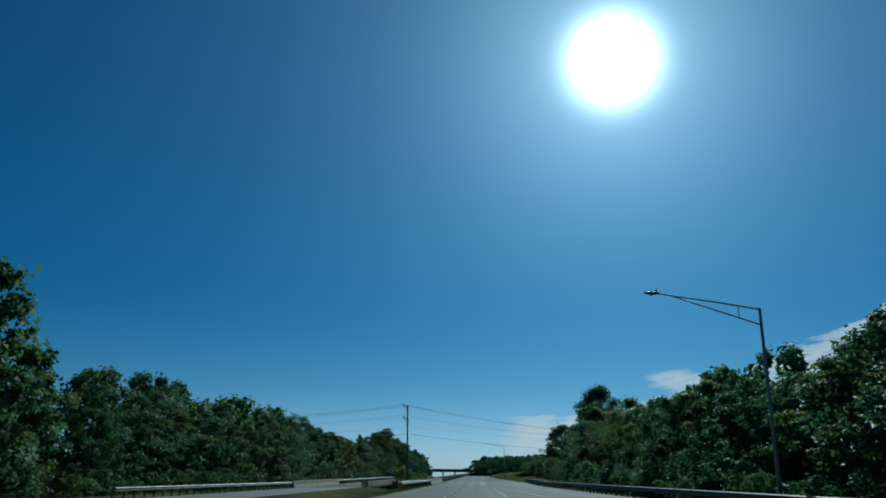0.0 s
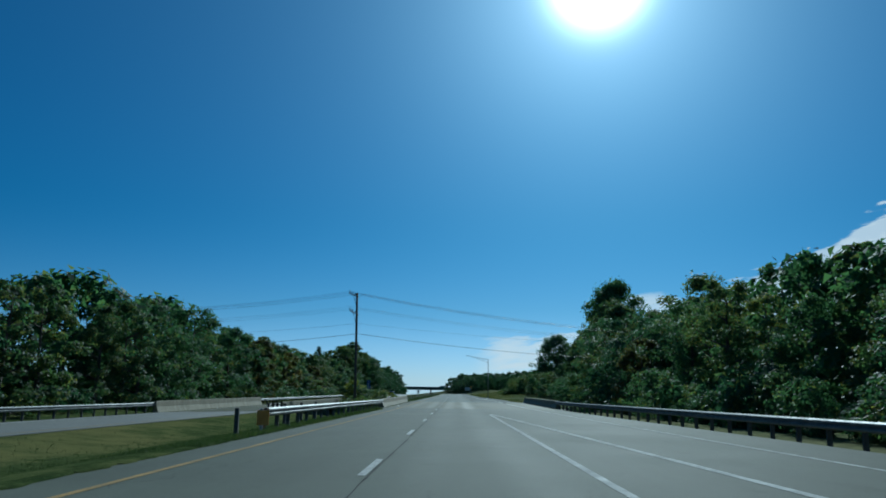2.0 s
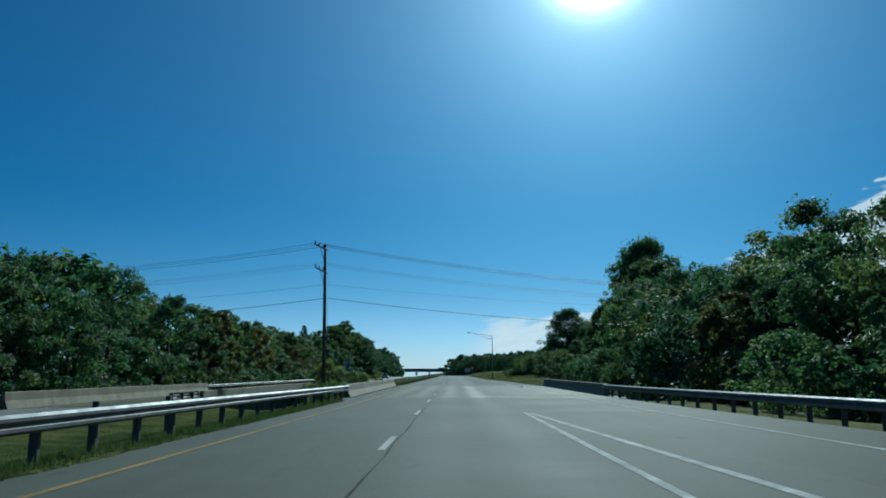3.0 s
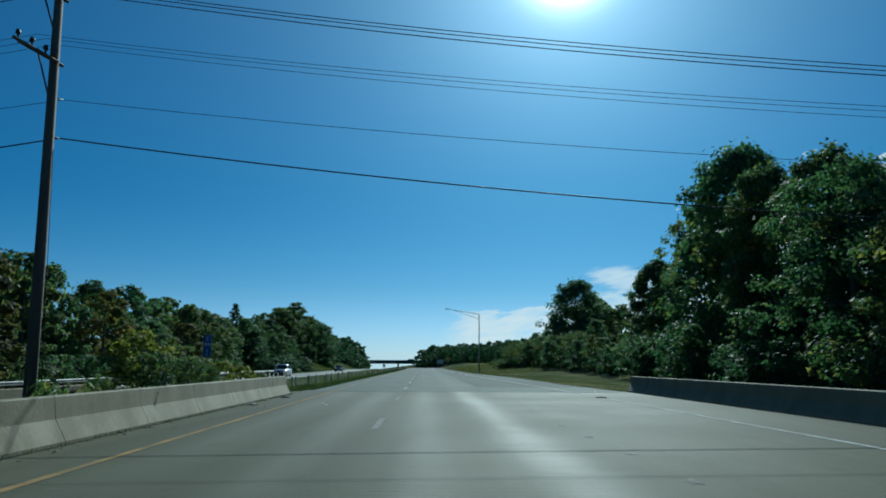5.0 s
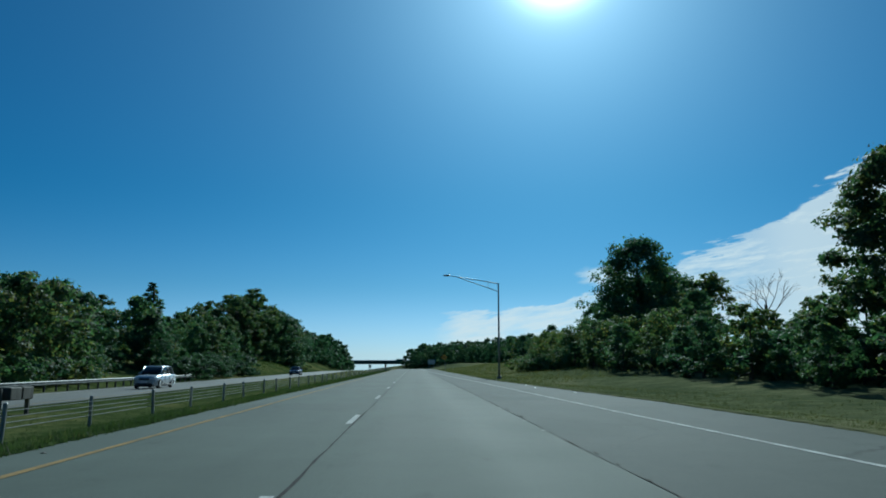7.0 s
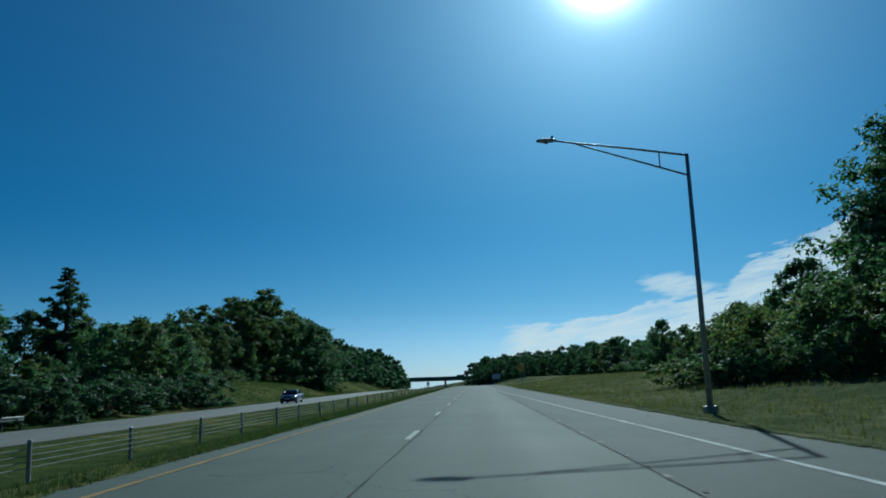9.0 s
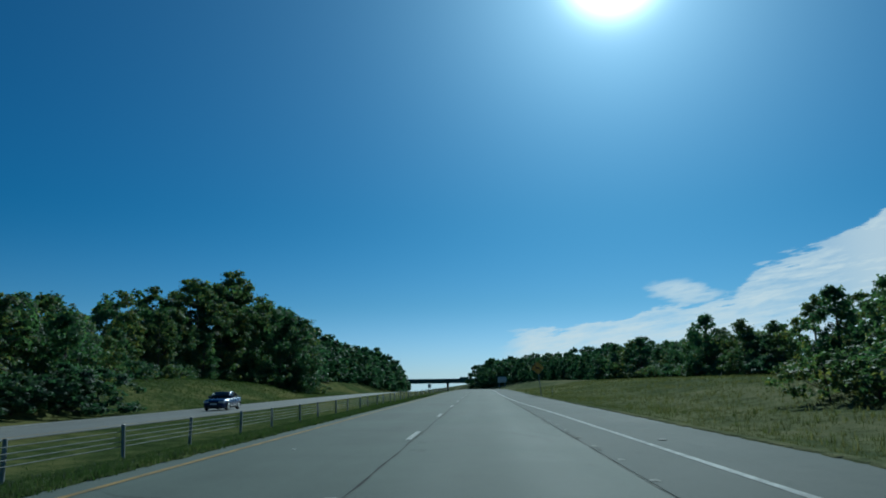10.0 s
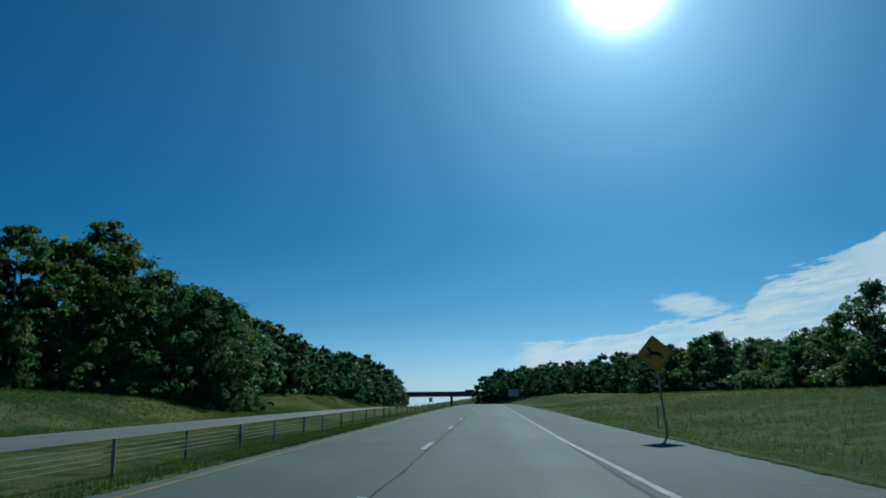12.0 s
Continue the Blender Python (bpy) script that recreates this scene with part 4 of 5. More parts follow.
def make_kind(key, seed, radius, low, leaves, size, mat, lumps, thick=0.22, shape="round", high=10.0, droop=0.0, oval=False, flat=0.75):
    crown, centres = crown_mesh("crown", seed, radius, low, high - 0.4, leaves, size, mat, lumps, droop, shape, oval, flat)
    KINDS[key] = (crown, trunk_mesh("trunk", seed, high * (0.97 if shape == "cone" else 0.9), centres, thick), high)


make_kind("oak_a", 11, 4.2, 0.5, 5600, 0.31, LEAVES[0], 190)
make_kind("oak_b", 12, 3.6, 0.4, 5200, 0.3, LEAVES[0], 170, flat=0.9)
make_kind("hickory_a", 13, 3.4, 0.4, 4800, 0.3, LEAVES[1], 150, flat=0.5)
make_kind("hickory_b", 14, 4.3, 0.3, 5400, 0.31, LEAVES[1], 180, flat=0.45)
make_kind("near_oak", 31, 4.2, 0.4, 8600, 0.21, LEAVES[0], 120, flat=0.6)
make_kind("near_hickory", 32, 3.8, 0.4, 7800, 0.205, LEAVES[1], 105, flat=0.42)
make_kind("edge_oak", 38, 4.2, 0.3, 10500, 0.185, LEAVES[0], 130, oval=True, flat=0.6)
make_kind("edge_hickory", 39, 3.8, 0.3, 9500, 0.185, LEAVES[1], 115, oval=True, flat=0.45)
make_kind("big_oak", 33, 6.6, 0.4, 12500, 0.255, LEAVES[0], 170, 0.34, high=18.0, flat=0.6)
make_kind("big_hickory", 34, 5.8, 0.4, 11500, 0.255, LEAVES[1], 150, 0.32, high=17.0, flat=0.42)
make_kind("mid_a", 41, 4.2, 0.5, 2500, 0.38, LEAVES[0], 150)
make_kind("mid_b", 42, 3.7, 0.4, 2300, 0.38, LEAVES[1], 140, flat=0.5)
make_kind("hill_oak", 35, 6.2, 0.6, 9500, 0.4, LEAVES[0], 300, 0.3, high=18.0, flat=0.6)
make_kind("hill_hickory", 36, 5.6, 0.6, 9000, 0.4, LEAVES[1], 260, 0.28, high=18.0, flat=0.38)
make_kind("hill_walnut", 37, 5.8, 4.5, 8000, 0.36, LEAVES[1], 150, 0.26, high=18.0, flat=0.22)
make_kind("cedar", 15, 2.3, 0.2, 15000, 0.2, LEAVES[2], 460, shape="cone", flat=0.4, droop=0.3)
make_kind("rusty", 16, 3.5, 0.4, 5000, 0.3, LEAVES[3], 150)
make_kind("locust", 17, 4.0, 2.6, 5200, 0.25, LEAVES[1], 110, flat=0.25)
make_kind("tall_oak", 24, 7.4, 0.8, 26000, 0.36, LEAVES[0], 520, 0.38, high=20.0)
make_kind("tall_hickory", 25, 5.6, 0.6, 24000, 0.34, LEAVES[1], 420, 0.32, high=18.0, flat=0.55)
make_kind("far_a", 18, 4.2, 0.2, 1400, 0.56, LEAVES[0], 90)
make_kind("far_b", 19, 3.8, 0.2, 1300, 0.56, LEAVES[1], 80, flat=0.5)
make_kind("back", 20, 4.4, 0.2, 560, 0.95, LEAVES[0], 60)
make_kind("shrub_a", 21, 2.4, 0.2, 1800, 0.22, LEAVES[1], 90, 0.06, "bush", 3.0)
make_kind("shrub_b", 22, 3.0, 0.4, 4200, 0.26, LEAVES[4], 110, 0.08, "bush", 7.0, oval=True)
make_kind("shrub_c", 23, 2.6, 0.1, 1800, 0.22, LEAVES[0], 90, 0.06, "bush", 3.0)
make_kind("thicket_low", 27, 3.4, 0.1, 3200, 0.26, LEAVES[0], 180, 0.08, "bush", 5.5, oval=True)
# the cedar's dark leaf colour stands in for shade under the wood
make_kind("thicket_dark", 28, 3.4, 0.1, 3400, 0.27, LEAVES[2], 90, 0.08, "bush", 5.5, flat=0.5)
make_kind("thicket", 26, 3.2, 0.2, 3300, 0.26, LEAVES[1], 190, 0.08, "bush", 6.5, oval=True)
TREE_LABEL = {
    "oak_a": "broad green oak with dense leaves down to the grass", "oak_b": "rounded dark green oak at the wood's edge",
    "hickory_a": "olive green hickory with a few yellowing leaves", "hickory_b": "wide olive green hickory beside the highway",
    "cedar": "narrow dark evergreen cedar rising above the wood", "rusty": "tree with leaves turning rusty brown",
    "tall_oak": "very tall broad oak overhanging the roadside", "tall_hickory": "tall olive hickory at the wood's edge",
    "near_oak": "dense green oak whose boughs reach down beside the rail", "near_hickory": "olive hickory with dense leaves beside the shoulder",
    "edge_oak": "green oak with fine dense foliage over the guard rail", "edge_hickory": "olive hickory with fine layered foliage over the guard rail",
    "big_oak": "tall full green oak crowding the bridge", "big_hickory": "tall olive hickory crowding the bridge",
    "hill_oak": "tall green oak on the bank with dense layered boughs", "hill_hickory": "tall olive hickory with drooping layered boughs",
    "hill_walnut": "tall walnut with airy flat layers of foliage and bare lower trunk",
    "mid_a": "dark green oak standing behind the wood's edge", "mid_b": "olive hickory standing behind the wood's edge",
    "thicket_dark": "dense dark green brush beside the pavement, shade put into its leaf colour",
    "thicket_low": "dense dark green thicket reaching down to the grass", "thicket": "tangled olive thicket taller than the rail",
    "locust": "open-crowned locust with airy yellow-green foliage", "far_a": "distant dark green tree of the roadside wood",
    "far_b": "distant olive tree of the roadside wood", "shrub_a": "dense olive shrub growing by the road",
    "shrub_b": "bright yellow-green shrub with large leaves", "shrub_c": "low dark green shrub at the wood's edge"}
tree_luck = random.Random(77)


def tree(key, x, y, top, wide=1.0):
    """Stands a tree on the land so that its top reaches the height top above the road."""
    crown, trunk, high = KINDS[key]
    x += bend(y)
    z = land_z(x, y) - 0.05
    s = max(1.2, top + road_z(y) - z) / high
    kind_name = "shrub" if key.startswith(("shrub", "thicket")) else "tree"
    ob = thing(kind_name, TREE_LABEL[key], kind_name, group="roadside shrubs" if kind_name == "shrub" else "roadside trees")
    w = s * wide
    ob.matrix_basis = Matrix.LocRotScale((x, y, z), Euler((0, 0, tree_luck.uniform(0, 6.28))), (w, w, s))
    for name, data in (("trunk", trunk), ("crown", crown)):
        p = new(name, data)
        p.parent = ob


def strip(side, knots, step, depth, keys, rows, behind=None):
    """Where the trees of a strip of wood stand along (y, x, top) knots: key, x, y, top, width."""
    rng = random.Random(round(knots[0][0]) + 5 + (side > 0))
    xs = [(k[0], k[1]) for k in knots]
    tops = [(k[0], k[2]) for k in knots]
    for r in range(rows):
        y = knots[0][0] + rng.uniform(0, step)
        while y < knots[-1][0]:
            top = bridge_curve(tops, y)
            h = top * (rng.uniform(0.6, 0.96) if r == 0 else rng.uniform(0.88, 1.14))
            x = bridge_curve(xs, y) + side * (r * depth + rng.uniform(-1.2, 1.6))
            yield rng.choice(keys if r == 0 or behind is None else behind), x, y, h, rng.uniform(0.9, 1.2) * (1.15 if h < 9 else 1.0)
            y += step * rng.uniform(0.75, 1.25)


MID = ["mid_a", "mid_b", "mid_a"]


def wood(side, knots, step, depth, keys, rows=2, brush=4.5, behind=MID):
    for spot in strip(side, knots, step, depth, keys, rows, behind):
        tree(*spot)
    if brush:
        low = [(y, x - side * 2.2, 3.0) for y, x, top in knots]
        for key, x, y, h, w in strip(side, low, brush, 3, ["shrub_a", "shrub_c", "shrub_c"], 1):
            tree(key, x, y, h + land_z(x, y) - road_z(y), w)


def far_wood(label, strips):
    """Woods too far off to count: one object."""
    rng = random.Random(31)
    total = []
    for spec in strips:
        for key, x, y, top, wide in strip(*spec):
            data = KINDS[key][0]
            co = np.empty(len(data.vertices) * 3, np.float32)
            data.vertices.foreach_get("co", co)
            co = co.reshape(-1, 3)
            x += bend(y)
            z = land_z(x, y) - 0.1
            s = max(1.2, top + road_z(y) - z) / KINDS[key][2]
            a = rng.uniform(0, 6.28)
            turned = np.stack([co[:, 0] * math.cos(a) - co[:, 1] * math.sin(a), co[:, 0] * math.sin(a) + co[:, 1] * math.cos(a), co[:, 2]], 1)
            total.append((turned * (s * wide, s * wide, s) + (x, y, z)).astype(np.float32))
    data = leaf_mesh("far_wood", np.concatenate(total), LEAVES[0])
    tagged(new("far_wood", data), label, "wood", kind="stuff")


NEAR = ["oak_a", "oak_b", "hickory_a", "hickory_b"]
CLOSE = ["near_oak", "near_hickory", "near_oak"]
HILL = ["hill_oak", "hill_hickory", "hill_oak", "hill_hickory", "hill_walnut"]
BIG = ["big_oak", "big_hickory", "big_oak"]
FAR = ["far_a", "far_b", "far_a"]
# left of the opposite carriageway
wood(-1, [(40, -31, 13), (62, -32, 9.8), (85, -32, 11.8), (100, -32, 12.3), (112, -32, 12.6)], 5.8, 5.5, CLOSE)
wood(-1, [(113, -32.5, 13.2), (124, -32.5, 13.8), (140, -32.5, 13.2), (156, -32.5, 12)], 6.4, 5.5, BIG, 2, 0)
wood(-1, [(157, -32, 11.4), (178, -32.5, 11.6)], 5.8, 5.5, CLOSE)
tree("rusty", -31.0, 193.7, 8.6)
tree("rusty", -30.6, 171, 9.6)
wood(-1, [(199, -31.5, 9.9), (215, -31.5, 10.2), (235, -32.5, 10.2), (256, -36, 10.4)], 5.5, 5.5, NEAR + ["rusty"] + NEAR, 2, 4.0)
wood(-1, [(258, -46, 11.0), (276, -47, 12.2), (296, -48, 12.6)], 5.5, 5.5, NEAR, 1, 0)
for key, x, y, top, wide in (("hickory_b", -41, 262, 6.2, 1.0), ("oak_b", -40.5, 270, 5.4, 1.1), ("oak_a", -41.5, 302, 9.6, 0.95), ("hickory_b", -37.5, 309, 8.6, 0.9), ("oak_b", -36.4, 314, 7.6, 1.05),
                             ("hickory_a", -43, 311, 11.0, 1.0), ("oak_a", -46, 318, 12.0, 1.0), ("hickory_b", -47.5, 305, 11.2, 0.9), ("oak_a", -32.4, 286, 6.8, 1.0), ("hickory_b", -32.8, 291, 7.4, 1.0), ("oak_b", -32.6, 296, 7.0, 1.1),
                             ("oak_a", -33.2, 301, 7.4, 1.0), ("hickory_b", -33.0, 305.5, 6.2, 1.0), ("oak_b", -32.4, 258, 9.8, 1.0), ("hickory_a", -33.6, 263, 9.4, 0.95), ("near_oak", -36, 284, 6.0, 1.0)):
    tree(key, x, y, top, wide)
for i in range(15):
    # the wood's skirt comes down to the pavement here, its shade set by darker leaves
    tree("thicket_dark", -27.9 - (i % 2) * 0.8, 256.5 + i * 2.75, 2.0 + (i * 7 % 5) * 0.3, 1.5)
for i in range(9):
    tree(("oak_b", "oak_a", "hickory_a", "oak_b")[i % 4], -30.6 - (i % 2) * 1.2, 257.5 + i * 4.6, (3.2 if i in (2, 3, 4) else 7.4) + (i * 5 % 4) * 0.35, 1.2)
wood(-1, [(235, -44, 9.6), (256, -46, 10.4)], 6.5, 6.0, NEAR, 1, 0)
wood(-1, [(322, -42, 11.0), (345, -42, 14.6), (360, -42, 18.4), (372, -39, 18.9), (384, -36, 18.6), (398, -35, 18.4)], 6.6, 6.0, HILL, 2)
for key, x, y, top, wide in (("hickory_b", -44.0, 337.4, 10.2, 0.9), ("oak_a", -39.5, 347, 9.4, 0.95), ("hickory_a", -42, 342, 12.5, 1.0)):
    tree(key, x, y, top, wide)
far_wood("distant dark green roadside wood beyond the carriageway", [
    (-1, [(402, -39, 18.6), (440, -42, 18.4), (455, -41, 17.4), (472, -40, 14.6), (500, -39, 16.4), (540, -37, 17.4), (610, -34, 16.4), (690, -32, 14)], 6.5, 6.0, FAR, 3)])
far_wood("deep wood behind the roadside trees", [
    (-1, [(20, -41, 11), (190, -42, 10), (235, -48, 10.5), (300, -50, 12.5), (345, -52, 15), (400, -54, 16), (690, -50, 14)], 11.0, 7.5, ["back"], 1),
    (1, [(20, 36, 12), (150, 38, 15), (200, 40, 14), (240, 46, 10), (420, 50, 12), (690, 40, 12)], 11.0, 7.5, ["back"], 1)])
tree("cedar", -43.6, 294, 15.6, 1.5)
tree("locust", -60.5, 295, 16.0, 0.75)
for x, y, top in ((-41.5, 366, 21.6), (-44, 373, 20.6), (-46, 358, 19.2), (-42, 351, 17.6)):
    tree("hill_walnut", x, y, top)
tree("oak_a", -31.5, 49, 15.5)
for key, x, y, top in (("hickory_a", -33.5, 183, 11.0), ("oak_b", -34.2, 188, 10.6), ("hickory_b", -34.6, 199, 10.2), ("mid_a", -38, 186, 12.0), ("mid_b", -39, 193, 11.5)):
    tree(key, x, y, top)
for x, y in ((-29.4, 181), (-29.6, 186), (-29.7, 190), (-29.8, 195.5)):
    tree("shrub_c", x, y, 2.2)
# right of the road
wood(1, [(30, 21.5, 10.8), (60, 21, 10.4), (74, 20.7, 10.4)], 5.4, 5.0, CLOSE)
wood(1, [(76, 20.6, 10.4), (85, 20.5, 10.4), (108, 20.5, 11.2)], 5.4, 5.0, ["edge_oak", "edge_hickory"])
wood(1, [(110, 21.5, 11.4), (118, 21.5, 12.4), (125, 21.5, 12.0), (136, 21.5, 11.8), (148, 22.5, 12.8), (158, 24.5, 14.0), (168, 26.5, 14.8)], 6.0, 6.0, BIG, 2, 0, BIG)
for i in range(9):
    tree(("thicket", "thicket_low")[i % 2], 20.8 + (i % 3) * 0.8, 110 + i * 4.9, 1.8 + (i % 4) * 0.5, 1.0)
for i in range(17):
    tree(("thicket_low", "thicket", "shrub_c")[i % 3], 17.6 - 0.075 * i + (i % 3) * 0.7, 46 + i * 4.0, 1.8 + (i * 5 % 4) * 0.6, 1.1)
tree("tall_oak", 31.0, 188, 22.5, 0.92)
tree("tall_hickory", 28.5, 176, 17.2)
tree("tall_hickory", 27, 164, 15.2)
tree("tall_hickory", 28.9, 206.5, 13.9, 1.0)
tree("tall_hickory", 31.5, 197, 19.0, 1.0)
tree("hickory_b", 26.8, 199, 9.0)
tree("oak_a", 27.6, 208, 6.4)
tree("rusty", 19.5, 121, 7.0)
tree("tall_oak", 29.6, 259, 17.4, 1.2)
tree("oak_a", 25.5, 252, 9.5, 1.15)
tree("hickory_b", 37, 254, 12.5, 1.1)
tree("tall_hickory", 38, 277, 15.5, 1.1)
tree("hickory_b", 37, 266, 13.5)
tree("oak_a", 30, 265, 13.0, 1.05)
tree("hickory_b", 35, 263, 14.5, 1.0)
tree("oak_a", 28.5, 275, 10.5)
tree("oak_b", 40, 272, 13.0)
tree("hickory_b", 34, 262, 11.0)
for key, x, y, top in (("hickory_a", 27, 212, 5.8), ("oak_b", 25.0, 217, 5.0), ("hickory_b", 24.5, 224, 5.6), ("thicket", 24, 233, 6.8), ("thicket", 23, 241, 6.6), ("thicket", 22.5, 248, 6.6),
                       ("thicket", 20.5, 255, 6.4), ("thicket", 19, 263, 6.0), ("thicket", 18.2, 267, 5.2), ("thicket", 22, 269, 6.4), ("oak_b", 28, 235, 8.6), ("oak_a", 30, 219, 5.4), ("oak_b", 27, 264, 7.5),
                       ("thicket", 25, 258, 6.5), ("hickory_b", 30, 244, 9), ("hickory_a", 32, 229, 6.2), ("hickory_b", 31, 258, 10), ("thicket", 26, 272, 6.5), ("oak_b", 30, 278, 9.5)):
    tree(key, x, y, top, 1.15)
for i in range(11):
    tree(("oak_b", "hickory_a", "oak_a")[i % 3], 23.0 - i * 0.28 - (i % 3) * 0.5, 206 + i * 5.6, 4.0 + (i * 3 % 4) * 0.4, 1.25)
for i in range(20):
    tree(("shrub_c", "shrub_a", "shrub_c")[i % 3], 25.2 - i * 0.16 + (i % 2) * 1.4, 205 + i * 3.1, 3.0 + (i % 4) * 0.3, 1.3)
for x, y, top in ((16.8, 262.5, 2.6), (17.4, 260.2, 2.4), (16.6, 267.0, 2.2), (18.6, 257.6, 2.8), (16.2, 270.0, 2.6), (18.8, 270.8, 3.0), (20.4, 272.0, 3.2), (20.2, 253.0, 2.7)):
    tree("shrub_c" if x > 17 else "shrub_a", x, y, top, 1.2)
wood(1, [(277, 38, 7.6), (310, 37, 7.3), (330, 37, 7.5), (349, 37, 8.1), (390, 37, 8.9), (420, 37, 10.4)], 4.6, 5.0, NEAR, 2, 3.6)
for key, x, y, top, wide in (("oak_a", 36, 353.5, 11.6, 0.85), ("oak_b", 36.5, 362, 9.6, 1.0), ("hickory_b", 35.5, 336, 9.2, 1.0), ("oak_a", 35.5, 398, 10.9, 1.05), ("hickory_b", 36, 410, 10.9, 1.0), ("oak_b", 35, 425, 11.0, 1.05),
                             ("hickory_a", 36, 345, 8.8, 0.9), ("oak_b", 36, 311, 10.4, 1.0), ("hickory_b", 37, 318, 10.2, 0.9), ("oak_a", 37.5, 304, 10.4, 0.9), ("hickory_b", 37, 329, 8.4, 1.0), ("locust", 42, 318, 10.5, 1.0)):
    tree(key, x, y, top, wide)
far_wood("distant dark green wood above the grass bank", [
    (1, [(420, 36, 11.6), (470, 34, 12.2), (490, 34, 12.8), (560, 22, 14.0), (640, 15, 16.0), (690, 13, 17.0)], 6.0, 6.0, FAR, 3)])
# median thicket growing up beside the bridges
for key, x, y, top, wide in (("thicket", -8.2, 150.5, 1.5, 0.7), ("shrub_b", -7.4, 153.2, 1.25, 1.3), ("thicket", -9.8, 153.4, 1.75, 1.3), ("shrub_b", -9.0, 155.4, 1.5, 1.35), ("thicket", -11.5, 153, 2.0, 1.2),
                             ("thicket", -9.6, 146.5, 0.7, 0.75), ("shrub_b", -12.7, 154.6, 3.0, 1.25), ("thicket", -12.4, 150, 0.9, 0.8), ("thicket_low", -11.2, 156.2, 1.7, 1.3), ("thicket", -13.2, 153.4, 1.8, 1.2),
                             ("thicket", -10.8, 136, 0.9, 0.8), ("thicket", -9.6, 141, 1.2, 0.8), ("shrub_a", -6.9, 155.0, 0.7, 1.2)):
    tree(key, x, y, top, wide)
for i in range(13):
    tree(("oak_b", "thicket_low", "hickory_a")[i % 3], 21.6 + (i % 3) * 1.0, 150 + i * 4.3, 3.4 + (i % 4) * 0.6, 1.2)


def bare_tree(x, y, top, seed, label):
    """A leafless tree: trunk and forking twigs."""
    rng = random.Random(seed)
    z = land_z(x, y) - 0.1
    dead = thing("tree", label, "tree", at=(x, y, z))
    h = top - z
    bm = bmesh.new()
    tube(bm, [(0, 0, 0), (0.1, 0, h * 0.4), (0, 0.1, h * 0.6)], [0.16, 0.11, 0.08], 7)
    part("trunk", bm, BARK, dead)

    def fork(bm, p, d, length, r, depth):
        q = p + d * length
        mid = p.lerp(q, 0.5) + Vector((rng.uniform(-1, 1), rng.uniform(-1, 1), 0)) * length * 0.06
        tube(bm, [p, mid, q], [r, r * 0.8, r * 0.6], 4, caps=False)
        if depth:
            for _ in range(rng.choice((2, 3))):
                turn = Vector((rng.gauss(0, 0.5), rng.gauss(0, 0.5), rng.uniform(-0.1, 0.4)))
                fork(bm, q, (d + turn).normalized(), length * rng.uniform(0.6, 0.85), r * 0.55, depth - 1)

    for k in range(6):
        bm = bmesh.new()
        a = k * 1.05
        start = Vector((0.05, 0.05, h * rng.uniform(0.35, 0.58)))
        fork(bm, start, Vector((math.cos(a) * 0.7, math.sin(a) * 0.7, 1)).normalized(), h * 0.17, 0.06, 3)
        part("branch", bm, BARK, dead)


bare_tree(33.0, 231.5, 10.4, 3, "leafless grey tree among the green ones")
bare_tree(-58.0, 293, 16.4, 5, "leafless lacy tree standing above the wood")


# ---- vehicles ----
TYRE = rough_surface("tyre rubber", (0.012, 0.012, 0.012), (0.028, 0.028, 0.028), 0.02, 0.2, 0.8, 0.2)
RIM = rough_surface("alloy rim", (0.35, 0.36, 0.37), (0.55, 0.56, 0.57), 0.02, 0.2, 0.35, 0.0, 0.9)
CAR_BLUE = rough_surface("dark blue car paint", (0.008, 0.025, 0.09), (0.012, 0.032, 0.11), 0.01, 0.8, 0.25, 0.0, 0.2)
CAR_SILVER = rough_surface("silver car paint", (0.36, 0.4, 0.44), (0.44, 0.48, 0.52), 0.01, 0.8, 0.3, 0.0, 0.4)
CAR_GLASS = rough_surface("dark car glass", (0.01, 0.012, 0.014), (0.02, 0.023, 0.026), 0.05, 0.5, 0.08, 0.0)
TRIM = rough_surface("black plastic trim", (0.015, 0.015, 0.016), (0.03, 0.03, 0.032), 0.02, 0.3, 0.6, 0.05)
LENS_CLEAR = rough_surface("clear headlight lens", (0.6, 0.62, 0.64), (0.72, 0.74, 0.75), 0.02, 0.2, 0.12, 0.0)
LENS_RED = rough_surface("red tail light lens", (0.25, 0.01, 0.01), (0.35, 0.015, 0.012), 0.02, 0.2, 0.15, 0.0)


def loft(bm, rings):
    made = [[bm.verts.new(p) for p in ring] for ring in rings]
    n = len(rings[0])
    for ra, rb in zip(made, made[1:]):
        for k in range(n):
            bm.faces.new((ra[k], ra[(k + 1) % n], rb[(k + 1) % n], rb[k])).smooth = True
    bm.faces.new(made[0])
    bm.faces.new(list(reversed(made[-1])))
    bmesh.ops.recalc_face_normals(bm, faces=bm.faces)
    return bm


